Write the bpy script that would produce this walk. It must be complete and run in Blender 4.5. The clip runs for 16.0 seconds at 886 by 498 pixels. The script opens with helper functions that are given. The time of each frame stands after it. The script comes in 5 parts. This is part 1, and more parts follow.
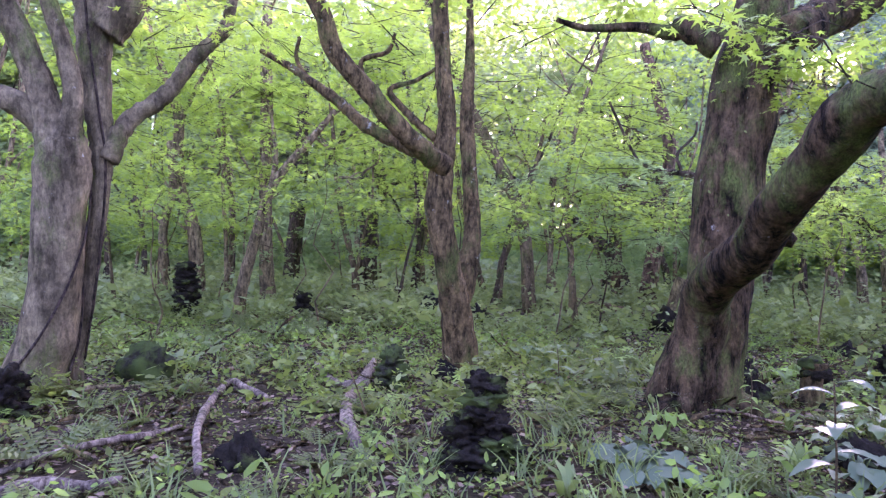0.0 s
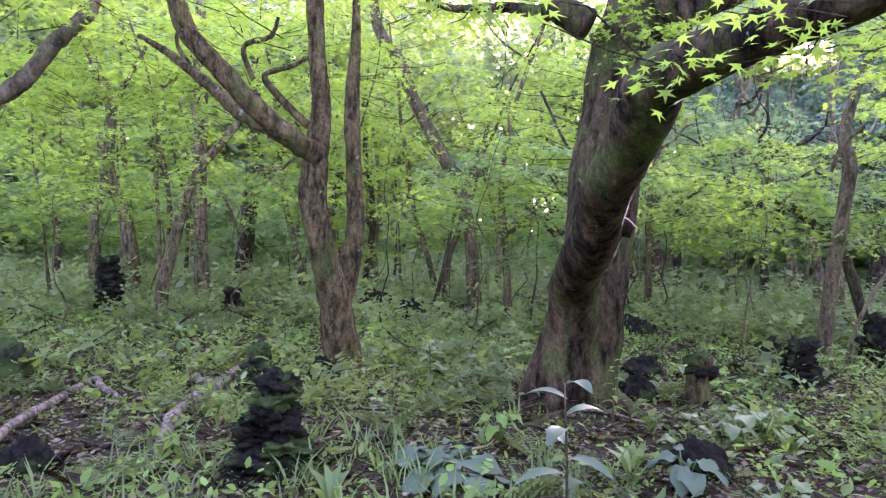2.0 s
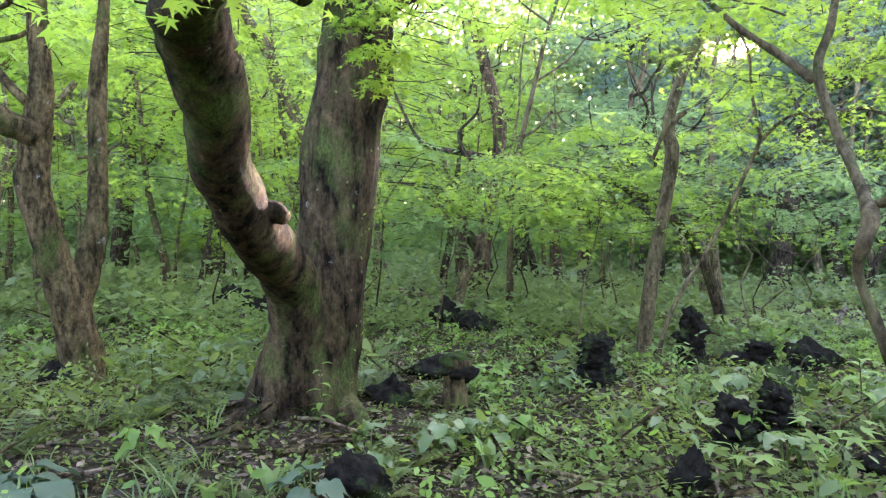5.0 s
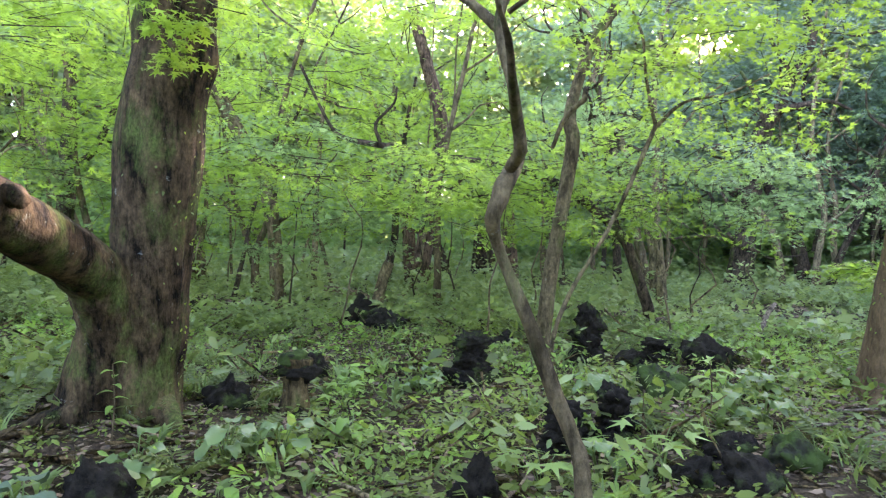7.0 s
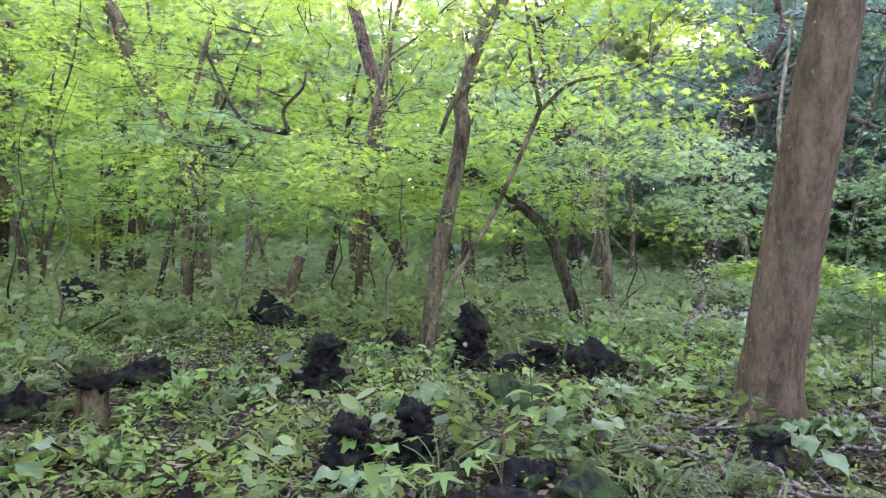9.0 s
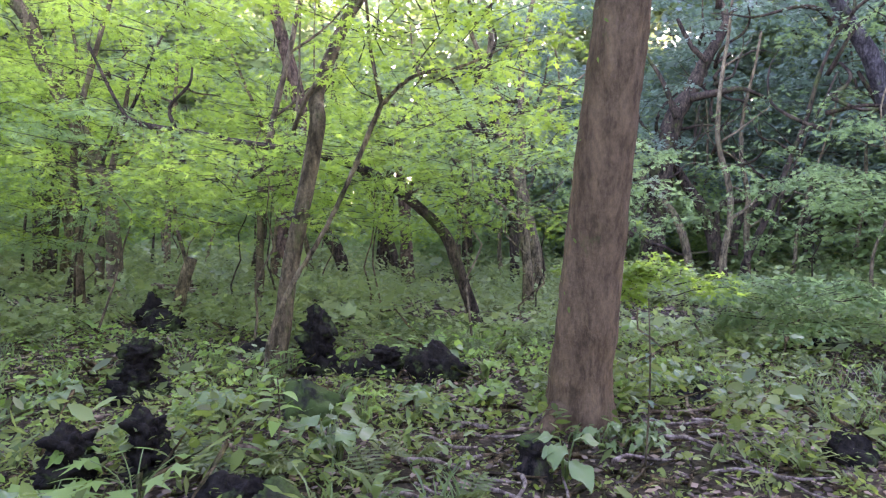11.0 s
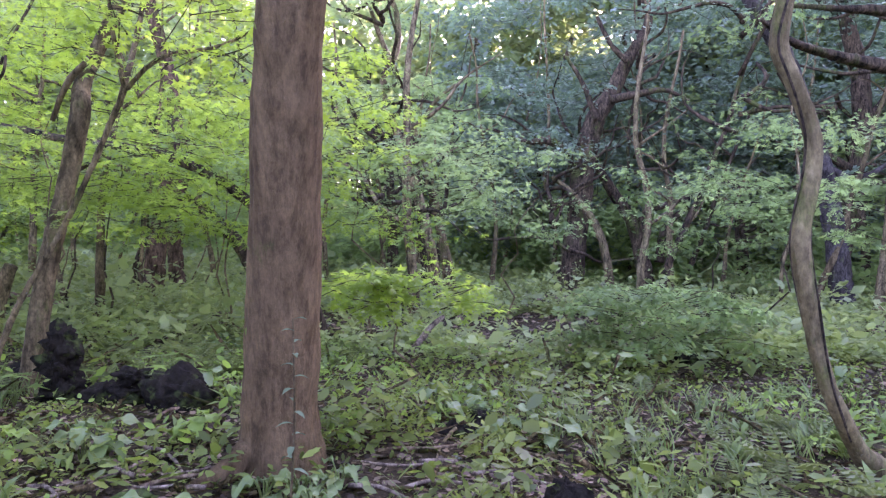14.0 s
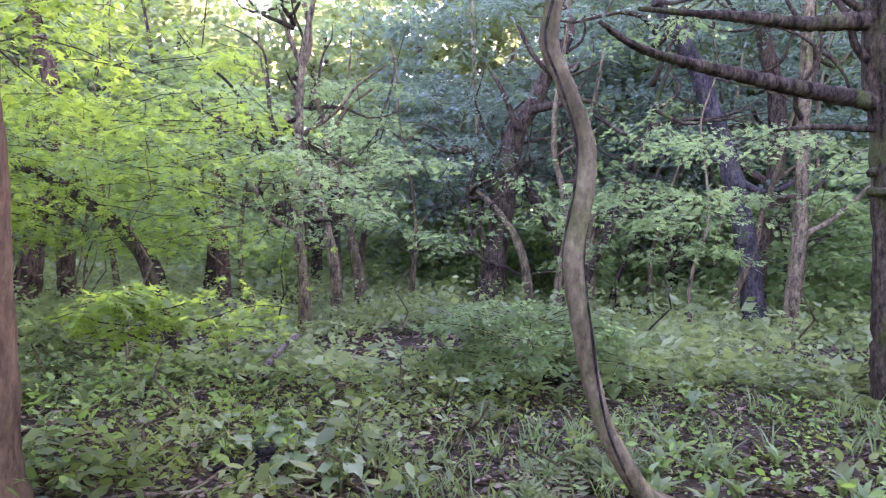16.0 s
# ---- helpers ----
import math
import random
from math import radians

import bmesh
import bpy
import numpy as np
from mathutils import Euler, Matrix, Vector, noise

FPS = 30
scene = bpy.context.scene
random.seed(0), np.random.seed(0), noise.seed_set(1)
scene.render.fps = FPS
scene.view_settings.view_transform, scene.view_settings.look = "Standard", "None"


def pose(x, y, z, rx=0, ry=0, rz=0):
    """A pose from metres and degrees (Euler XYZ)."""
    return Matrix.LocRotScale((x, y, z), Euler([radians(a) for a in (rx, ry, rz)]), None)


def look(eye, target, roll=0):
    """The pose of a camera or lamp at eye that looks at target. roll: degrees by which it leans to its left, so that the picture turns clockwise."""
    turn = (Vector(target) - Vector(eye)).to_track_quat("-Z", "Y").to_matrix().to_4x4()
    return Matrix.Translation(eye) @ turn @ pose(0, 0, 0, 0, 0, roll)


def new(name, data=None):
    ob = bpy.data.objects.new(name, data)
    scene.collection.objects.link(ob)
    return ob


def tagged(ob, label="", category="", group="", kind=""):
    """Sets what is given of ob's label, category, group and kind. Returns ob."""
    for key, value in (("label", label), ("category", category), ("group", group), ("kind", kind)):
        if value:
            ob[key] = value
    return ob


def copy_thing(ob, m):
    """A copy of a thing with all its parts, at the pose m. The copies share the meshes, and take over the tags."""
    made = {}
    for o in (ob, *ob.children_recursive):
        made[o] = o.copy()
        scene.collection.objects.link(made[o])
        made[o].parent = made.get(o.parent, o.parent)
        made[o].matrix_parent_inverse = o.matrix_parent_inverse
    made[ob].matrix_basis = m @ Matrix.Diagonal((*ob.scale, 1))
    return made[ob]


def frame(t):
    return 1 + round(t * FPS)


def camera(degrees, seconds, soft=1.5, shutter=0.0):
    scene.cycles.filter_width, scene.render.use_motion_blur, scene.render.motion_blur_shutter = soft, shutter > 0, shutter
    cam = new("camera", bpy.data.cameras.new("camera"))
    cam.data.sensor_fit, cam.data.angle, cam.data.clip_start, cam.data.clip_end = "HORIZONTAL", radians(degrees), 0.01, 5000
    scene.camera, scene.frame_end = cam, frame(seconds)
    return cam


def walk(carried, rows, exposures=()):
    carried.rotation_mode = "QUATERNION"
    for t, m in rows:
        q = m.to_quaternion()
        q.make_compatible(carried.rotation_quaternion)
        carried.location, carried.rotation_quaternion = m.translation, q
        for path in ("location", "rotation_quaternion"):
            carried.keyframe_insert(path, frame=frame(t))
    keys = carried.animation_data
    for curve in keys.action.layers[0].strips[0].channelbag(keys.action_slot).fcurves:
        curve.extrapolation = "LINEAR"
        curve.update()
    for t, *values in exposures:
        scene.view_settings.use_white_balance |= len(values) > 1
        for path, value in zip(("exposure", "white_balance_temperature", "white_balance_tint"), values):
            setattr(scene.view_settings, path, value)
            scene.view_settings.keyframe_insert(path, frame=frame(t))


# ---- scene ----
cam = camera(68.0, 16.0, soft=1.3)
PATH = [
    (0, (0.793, 0.012, 1.55), (0.653, 2.007, 1.523), 1.5),
    (0.5, (1.099, 0.112, 1.527), (0.967, 2.108, 1.495), 1.6),
    (1, (1.411, 0.177, 1.527), (1.273, 2.172, 1.491), 1.6),
    (1.5, (1.747, 0.296, 1.536), (1.602, 2.291, 1.497), 1.5),
    (2, (2.058, 0.386, 1.544), (1.915, 2.38, 1.503), 1.4),
    (2.5, (2.43, 0.495, 1.535), (2.29, 2.49, 1.493), 1.3),
    (3, (2.763, 0.654, 1.546), (2.667, 2.651, 1.497), 1.4),
    (3.5, (3.104, 0.748, 1.546), (3.045, 2.747, 1.498), 1.5),
    (4, (3.446, 0.849, 1.554), (3.397, 2.847, 1.499), 1.4),
    (4.2, (3.585, 0.894, 1.557), (3.539, 2.893, 1.501), 1.4),
    (6.3, (4.956, 1.331, 1.495), (4.914, 3.33, 1.453), 1.1),
    (6.5, (5.106, 1.362, 1.496), (5.061, 3.361, 1.454), 1.2),
    (7, (5.451, 1.5, 1.475), (5.404, 3.499, 1.425), 1.1),
    (7.5, (5.823, 1.688, 1.477), (5.779, 3.687, 1.424), 1.0),
    (8, (6.198, 1.811, 1.482), (6.138, 3.81, 1.422), 1.2),
    (8.5, (6.538, 1.997, 1.469), (6.469, 3.995, 1.405), 1.1),
    (8.7, (6.668, 2.077, 1.48), (6.6, 4.075, 1.413), 1.3),
    (10.8, (8.218, 2.401, 1.504), (8.16, 4.399, 1.443), 1.1),
    (11, (8.371, 2.465, 1.501), (8.319, 4.463, 1.438), 1.1),
    (11.5, (8.703, 2.632, 1.498), (8.665, 4.631, 1.435), 1.3),
    (12, (9.006, 2.757, 1.488), (8.97, 4.756, 1.429), 1.1),
    (12.5, (9.317, 2.903, 1.491), (9.274, 4.902, 1.431), 1.2),
    (13, (9.615, 3.08, 1.491), (9.579, 5.079, 1.434), 1.1),
    (13.5, (9.931, 3.195, 1.492), (9.903, 5.195, 1.439), 1.2),
    (14, (10.312, 3.301, 1.531), (10.3, 5.301, 1.487), 1.3),
    (14.5, (10.634, 3.432, 1.55), (10.636, 5.432, 1.519), 1.4),
    (15, (10.97, 3.526, 1.539), (10.982, 5.526, 1.516), 1.4),
    (15.5, (11.315, 3.65, 1.542), (11.347, 5.649, 1.527), 1.6),
    (16, (11.641, 3.791, 1.61), (11.721, 5.789, 1.597), 1.8),
]
walk(cam, [(t, look(e, a, r)) for t, e, a, r in PATH], [(0.0, 4.4, 5550, 72), (2.0, 4.4, 5700, 60), (3.5, 4.46, 5900, 36), (7.0, 4.46, 6000, 32), (8.5, 4.64, 5850, 43), (11.0, 4.36, 5850, 56), (13.5, 4.36, 5850, 60), (16.0, 4.42, 5800, 68)])

# ---- daylight: low sun ahead through the woods ----
SUN_AZ, SUN_EL = radians(26.8), radians(15.5)
world = bpy.data.worlds.new("sky")
scene.world = world
world.use_nodes = True
wn = world.node_tree.nodes
sky = wn.new("ShaderNodeTexSky")
sky.sky_type = "NISHITA"
sky.sun_disc = False
sky.sun_elevation, sky.sun_rotation = SUN_EL, SUN_AZ
sky.dust_density = 2.0
wn["Background"].inputs["Strength"].default_value = 0.15
world.node_tree.links.new(sky.outputs[0], wn["Background"].inputs["Color"])
sun_to = Vector((math.sin(SUN_AZ) * math.cos(SUN_EL), math.cos(SUN_AZ) * math.cos(SUN_EL), math.sin(SUN_EL)))
lamp = bpy.data.lights.new("sun", "SUN")
lamp.energy, lamp.angle, lamp.color = 3.2, radians(0.6), (1.0, 0.9, 0.74)
sun = new("sun", lamp)
sun.matrix_world = look(sun_to * 80, (0, 0, 0))


# ---- materials ----
def mat_base(name):
    m = bpy.data.materials.new(name)
    m.use_nodes = True
    return m, m.node_tree.nodes, m.node_tree.links, m.node_tree.nodes["Principled BSDF"]


def ramp(nodes, stops):
    r = nodes.new("ShaderNodeValToRGB")
    r.color_ramp.elements[0].position, r.color_ramp.elements[0].color = stops[0][0], (*stops[0][1], 1)
    r.color_ramp.elements[1].position, r.color_ramp.elements[1].color = stops[-1][0], (*stops[-1][1], 1)
    for p, c in stops[1:-1]:
        e = r.color_ramp.elements.new(p)
        e.color = (*c, 1)
    return r


def noise_tex(nodes, links, coord, scale, detail=5.0, rough=0.6, stretch=(1, 1, 1)):
    mp = nodes.new("ShaderNodeMapping")
    mp.inputs["Scale"].default_value = stretch
    links.new(coord, mp.inputs["Vector"])
    n = nodes.new("ShaderNodeTexNoise")
    n.inputs["Scale"].default_value, n.inputs["Detail"].default_value, n.inputs["Roughness"].default_value = scale, detail, rough
    links.new(mp.outputs[0], n.inputs["Vector"])
    return n.outputs["Fac"]


def mixed(nodes, links, fac, a, b):
    mx = nodes.new("ShaderNodeMix")
    mx.data_type = "RGBA"
    if hasattr(fac, "links"):
        links.new(fac, mx.inputs[0])
    else:
        mx.inputs[0].default_value = fac
    for sock, v in ((6, a), (7, b)):
        if hasattr(v, "links"):
            links.new(v, mx.inputs[sock])
        else:
            mx.inputs[sock].default_value = (*v, 1)
    return mx.outputs[2]


def bark(name, dark, light, moss=0.0, grain=9.0, relief=0.5, lichen=0.0, rough=0.9, mottle=1.0, streak=0.55):
    """Bark: long furrows, blotches, moss and lichen patches."""
    m, nodes, links, bsdf = mat_base(name)
    co = nodes.new("ShaderNodeTexCoord").outputs["Object"]
    furrow = noise_tex(nodes, links, co, grain * 1.7, 9, 0.72, (1, 1, 0.3))
    blotch = noise_tex(nodes, links, co, 4.6, 7, 0.62, (1, 1, streak))
    fine = noise_tex(nodes, links, co, 60, 4, 0.7, (1, 1, 0.5))
    base = ramp(nodes, [(0.4, dark), (0.5, tuple(0.45 * a + 0.55 * c for a, c in zip(dark, light))), (0.62, light)])
    links.new(furrow, base.inputs[0])
    patch = ramp(nodes, [(0.36, (0.3, 0.28, 0.26)), (0.52, (0.85, 0.84, 0.82)), (0.66, (1.2, 1.18, 1.12))])
    links.new(blotch, patch.inputs[0])
    mul = nodes.new("ShaderNodeMix")
    mul.data_type, mul.blend_type = "RGBA", "MULTIPLY"
    mul.inputs[0].default_value = 0.8 * mottle
    links.new(base.outputs[0], mul.inputs[6])
    links.new(patch.outputs[0], mul.inputs[7])
    speck = ramp(nodes, [(0.36, (0.45, 0.44, 0.42)), (0.64, (1.4, 1.38, 1.34))])
    links.new(noise_tex(nodes, links, co, 26, 8, 0.75, (1, 1, 0.7)), speck.inputs[0])
    mul2 = nodes.new("ShaderNodeMix")
    mul2.data_type, mul2.blend_type = "RGBA", "MULTIPLY"
    mul2.inputs[0].default_value = mottle
    links.new(mul.outputs[2], mul2.inputs[6])
    links.new(speck.outputs[0], mul2.inputs[7])
    col = mul2.outputs[2]
    if lichen:
        spots = noise_tex(nodes, links, co, 9, 7, 0.72)
        lr = ramp(nodes, [(0.66 - 0.12 * lichen, (0, 0, 0)), (0.74 - 0.1 * lichen, (1, 1, 1))])
        links.new(spots, lr.inputs[0])
        col = mixed(nodes, links, lr.outputs[0], col, (0.34, 0.34, 0.28))
    if moss:
        mz = noise_tex(nodes, links, co, 3.1, 7, 0.7, (1, 1, 0.5))
        mr = ramp(nodes, [(0.62 - 0.3 * moss, (0, 0, 0)), (0.78 - 0.25 * moss, (1, 1, 1))])
        links.new(mz, mr.inputs[0])
        green = ramp(nodes, [(0.35, (0.028, 0.042, 0.008)), (0.65, (0.12, 0.15, 0.03))])
        links.new(fine, green.inputs[0])
        col = mixed(nodes, links, mr.outputs[0], col, green.outputs[0])
    links.new(col, bsdf.inputs["Base Color"])
    bsdf.inputs["Roughness"].default_value = rough
    bsdf.inputs["Specular IOR Level"].default_value = 0.08
    add = nodes.new("ShaderNodeMath")
    add.operation = "MULTIPLY_ADD"
    links.new(fine, add.inputs[0])
    add.inputs[1].default_value = 0.35
    links.new(furrow, add.inputs[2])
    bump = nodes.new("ShaderNodeBump")
    bump.inputs["Strength"].default_value, bump.inputs["Distance"].default_value = relief, 0.05
    links.new(add.outputs[0], bump.inputs["Height"])
    links.new(bump.outputs[0], bsdf.inputs["Normal"])
    return m


def leafy(name, dark, light, glow, through_part=0.4, rough=0.45, vary=1.0, gloss=0.3):
    """Leaf: colour varies from leaf to leaf, part of the light shines through."""
    m, nodes, links, bsdf = mat_base(name)
    isl = nodes.new("ShaderNodeNewGeometry").outputs["Random Per Island"]
    r = ramp(nodes, [(0.0, dark), (0.85, light), (1.0, tuple(min(1, 1.25 * c) for c in light))])
    links.new(isl, r.inputs[0])
    co = nodes.new("ShaderNodeTexCoord").outputs["Object"]
    big = noise_tex(nodes, links, co, 0.9, 3, 0.5)
    pr = ramp(nodes, [(0.3, (0.62, 0.66, 0.6)), (0.7, (1.12, 1.1, 1.0))])
    links.new(big, pr.inputs[0])
    mul = nodes.new("ShaderNodeMix")
    mul.data_type, mul.blend_type = "RGBA", "MULTIPLY"
    mul.inputs[0].default_value = vary
    links.new(r.outputs[0], mul.inputs[6])
    links.new(pr.outputs[0], mul.inputs[7])
    links.new(mul.outputs[2], bsdf.inputs["Base Color"])
    bsdf.inputs["Roughness"].default_value = rough
    bsdf.inputs["Specular IOR Level"].default_value = gloss
    tr = nodes.new("ShaderNodeBsdfTranslucent")
    mg = nodes.new("ShaderNodeMix")
    mg.data_type, mg.blend_type = "RGBA", "MULTIPLY"
    mg.inputs[0].default_value = vary
    mg.inputs[6].default_value = (*glow, 1)
    links.new(pr.outputs[0], mg.inputs[7])
    links.new(mg.outputs[2], tr.inputs["Color"])
    ms = nodes.new("ShaderNodeMixShader")
    ms.inputs[0].default_value = through_part
    links.new(bsdf.outputs[0], ms.inputs[1])
    links.new(tr.outputs[0], ms.inputs[2])
    links.new(ms.outputs[0], nodes["Material Output"].inputs["Surface"])
    return m


def rocky(name, dark, light, moss=0.0):
    m, nodes, links, bsdf = mat_base(name)
    co = nodes.new("ShaderNodeTexCoord").outputs["Object"]
    a = noise_tex(nodes, links, co, 14, 8, 0.7)
    b = noise_tex(nodes, links, co, 55, 5, 0.7)
    base = ramp(nodes, [(0.35, dark), (0.7, light)])
    links.new(a, base.inputs[0])
    col = base.outputs[0]
    if moss:
        mz = noise_tex(nodes, links, co, 5, 6, 0.65)
        mr = ramp(nodes, [(0.66 - 0.3 * moss, (0, 0, 0)), (0.78 - 0.3 * moss, (1, 1, 1))])
        links.new(mz, mr.inputs[0])
        col = mixed(nodes, links, mr.outputs[0], col, (0.055, 0.075, 0.018))
    links.new(col, bsdf.inputs["Base Color"])
    bsdf.inputs["Roughness"].default_value = 0.95
    bsdf.inputs["Specular IOR Level"].default_value = 0.06
    bump = nodes.new("ShaderNodeBump")
    bump.inputs["Strength"].default_value, bump.inputs["Distance"].default_value = 0.8, 0.02
    links.new(b, bump.inputs["Height"])
    links.new(bump.outputs[0], bsdf.inputs["Normal"])
    return m


def forest_soil():
    m, nodes, links, bsdf = mat_base("forest_soil")
    co = nodes.new("ShaderNodeTexCoord").outputs["Object"]
    a = noise_tex(nodes, links, co, 1.3, 6, 0.65)
    b = noise_tex(nodes, links, co, 24, 6, 0.7)
    soil = ramp(nodes, [(0.35, (0.014, 0.009, 0.005)), (0.52, (0.06, 0.039, 0.023)), (0.72, (0.17, 0.115, 0.07))])
    links.new(b, soil.inputs[0])
    damp = ramp(nodes, [(0.35, (0.018, 0.013, 0.007)), (0.7, (0.075, 0.058, 0.028))])
    links.new(b, damp.inputs[0])
    green = ramp(nodes, [(0.42, (0, 0, 0)), (0.62, (1, 1, 1))])
    links.new(a, green.inputs[0])
    col = mixed(nodes, links, green.outputs[0], damp.outputs[0], soil.outputs[0])
    links.new(col, bsdf.inputs["Base Color"])
    bsdf.inputs["Roughness"].default_value = 1.0
    bsdf.inputs["Specular IOR Level"].default_value = 0.04
    bump = nodes.new("ShaderNodeBump")
    bump.inputs["Strength"].default_value, bump.inputs["Distance"].default_value = 0.9, 0.03
    links.new(b, bump.inputs["Height"])
    links.new(bump.outputs[0], bsdf.inputs["Normal"])
    return m


bark_brown = bark("bark_brown", (0.034, 0.023, 0.01), (0.235, 0.161, 0.07), 0.36, 7, 1.0, 0.3, 0.9, 1.0, 0.7)
bark_mossy = bark("bark_mossy", (0.01, 0.0065, 0.0035), (0.13, 0.084, 0.042), 0.42, 5, 0.8, 0.12, 0.9, 1.0, 0.7)
bark_pale = bark("bark_pale", (0.07, 0.053, 0.028), (0.235, 0.182, 0.1), 0.32, 2.6, 0.5, 0.1, 0.9, 0.85, 0.8)
bark_tan = bark("bark_tan", (0.068, 0.048, 0.023), (0.22, 0.16, 0.082), 0.3, 7, 0.8, 0.08, 0.9, 0.85)
bark_grey = bark("bark_grey", (0.062, 0.046, 0.023), (0.3, 0.222, 0.115), 0.22, 9, 0.8, 0.1, 0.9, 0.85)
bark_red = bark("bark_red", (0.1, 0.062, 0.03), (0.205, 0.13, 0.064), 0.04, 8, 0.9, 0.0, 0.9, 0.42, 0.12)
bark_dark = bark("bark_dark", (0.02, 0.0145, 0.0095), (0.125, 0.087, 0.053), 0.3, 11, 0.6)
bark_red_dark = bark("bark_red_dark", (0.052, 0.031, 0.018), (0.21, 0.132, 0.08), 0.2, 10, 0.6)
bark_violet = bark("bark_violet", (0.035, 0.029, 0.026), (0.115, 0.094, 0.084), 0.12, 12, 0.6)
wood_pale = bark("wood_pale", (0.1, 0.07, 0.048), (0.34, 0.26, 0.19), 0.15, 14, 0.6)
wood_tan = bark("wood_tan", (0.12, 0.075, 0.045), (0.36, 0.25, 0.16), 0.15, 12, 0.6)
wood_black = bark("wood_black", (0.012, 0.01, 0.008), (0.06, 0.045, 0.035), 0.15, 12, 0.8)
bark_slender = bark("bark_slender", (0.11, 0.08, 0.036), (0.245, 0.185, 0.092), 0.34, 5, 0.6, 0.06, 0.9, 0.65)
vine_bark = bark("vine_bark", (0.02, 0.015, 0.012), (0.10, 0.07, 0.05), 0.1, 20, 0.5)
maple_leaf = leafy("maple_leaf", (0.09, 0.15, 0.014), (0.19, 0.28, 0.03), (0.51, 0.67, 0.07), 0.55)
# Distance haze is put into these two leaf colours as extra blue.
hazed_mid_leaf = leafy("hazed_mid_leaf", (0.072, 0.115, 0.035), (0.155, 0.215, 0.068), (0.43, 0.57, 0.18), 0.55)
hazed_far_leaf = leafy("hazed_far_leaf", (0.092, 0.12, 0.05), (0.18, 0.21, 0.085), (0.4, 0.5, 0.18), 0.52)
evergreen_leaf = leafy("evergreen_leaf", (0.05, 0.075, 0.048), (0.12, 0.155, 0.1), (0.3, 0.42, 0.23), 0.42, 0.32, 1.0, 0.5)
herb_leaf = leafy("herb_leaf", (0.042, 0.052, 0.01), (0.175, 0.208, 0.04), (0.36, 0.46, 0.07), 0.36, 0.5, 1.0, 0.2)
herb_bright = leafy("herb_bright", (0.1, 0.155, 0.022), (0.21, 0.3, 0.055), (0.42, 0.62, 0.09), 0.4, 0.48)
fern_leaf = leafy("fern_leaf", (0.06, 0.075, 0.02), (0.165, 0.18, 0.055), (0.27, 0.33, 0.075), 0.35, 0.5)
broad_leaf = leafy("broad_leaf", (0.08, 0.115, 0.035), (0.17, 0.215, 0.07), (0.24, 0.38, 0.08), 0.25, 0.42)
silver_leaf = leafy("silver_leaf", (0.075, 0.1, 0.055), (0.135, 0.165, 0.095), (0.17, 0.25, 0.11), 0.18, 0.65, 1.0, 0.1)
grass_leaf = leafy("grass_leaf", (0.09, 0.125, 0.03), (0.19, 0.235, 0.07), (0.29, 0.4, 0.09), 0.35, 0.45)
# Paler than the near herbs: stronger light on the far floor is in the colour.
lit_far_herb_leaf = leafy("lit_far_herb_leaf", (0.11, 0.138, 0.04), (0.27, 0.305, 0.095), (0.44, 0.52, 0.14), 0.42, 0.4, 1.0, 0.5)
shade_leaf = leafy("shade_leaf", (0.085, 0.1, 0.03), (0.195, 0.228, 0.07), (0.36, 0.44, 0.11), 0.38, 0.42, 1.0, 0.35)
litter_leaf = leafy("litter_leaf", (0.04, 0.024, 0.014), (0.27, 0.175, 0.105), (0.14, 0.08, 0.045), 0.1, 0.7)
rock_black = rocky("rock_black", (0.005, 0.0038, 0.0025), (0.034, 0.026, 0.018), 0.42)
rock_moss = rocky("rock_moss", (0.014, 0.012, 0.007), (0.05, 0.044, 0.028), 0.85)
soil = forest_soil()


# ---- shapes ----
def ground_z(x, y):
    return 0.05 * math.sin(0.7 * x + 0.3 * y) + 0.04 * math.sin(0.45 * y - 1.1 * x + 1.0) + 0.03 * math.sin(1.7 * x + 1.3 * y)


def ground_zs(p):
    x, y = p[:, 0], p[:, 1]
    return 0.05 * np.sin(0.7 * x + 0.3 * y) + 0.04 * np.sin(0.45 * y - 1.1 * x + 1.0) + 0.03 * np.sin(1.7 * x + 1.3 * y)


def mesh_part(name, verts, faces, material, parent=None, label="", smooth=True):
    me = bpy.data.meshes.new(name)
    me.from_pydata(verts, [], faces)
    if smooth:
        me.polygons.foreach_set("use_smooth", [True] * len(me.polygons))
    me.materials.append(material)
    ob = new(name, me)
    if parent:
        ob.parent = parent
    if label:
        ob["label"] = label
    return ob


def base_of(name, x, y, z, label, category, group="", kind=""):
    ob = new(name)
    ob.location = (x, y, z)
    return tagged(ob, label, category, group, kind)


def spline(pts, step):
    """Points along a smooth curve through control points (x, y, z, radius)."""
    p = np.array(pts, float)
    p = np.vstack([2 * p[0] - p[1], p, 2 * p[-1] - p[-2]])
    p[:, 3] = np.maximum(p[:, 3], 0.003)
    out = []
    for i in range(1, len(p) - 2):
        a, b, c, d = p[i - 1 : i + 3]
        n = max(2, int(np.linalg.norm(c[:3] - b[:3]) / step))
        for k in range(n):
            t = k / n
            out.append(0.5 * (2 * b + (c - a) * t + (2 * a - 5 * b + 4 * c - d) * t * t + (3 * b - a - 3 * c + d) * t ** 3))
    out.append(p[-2])
    return np.array(out)


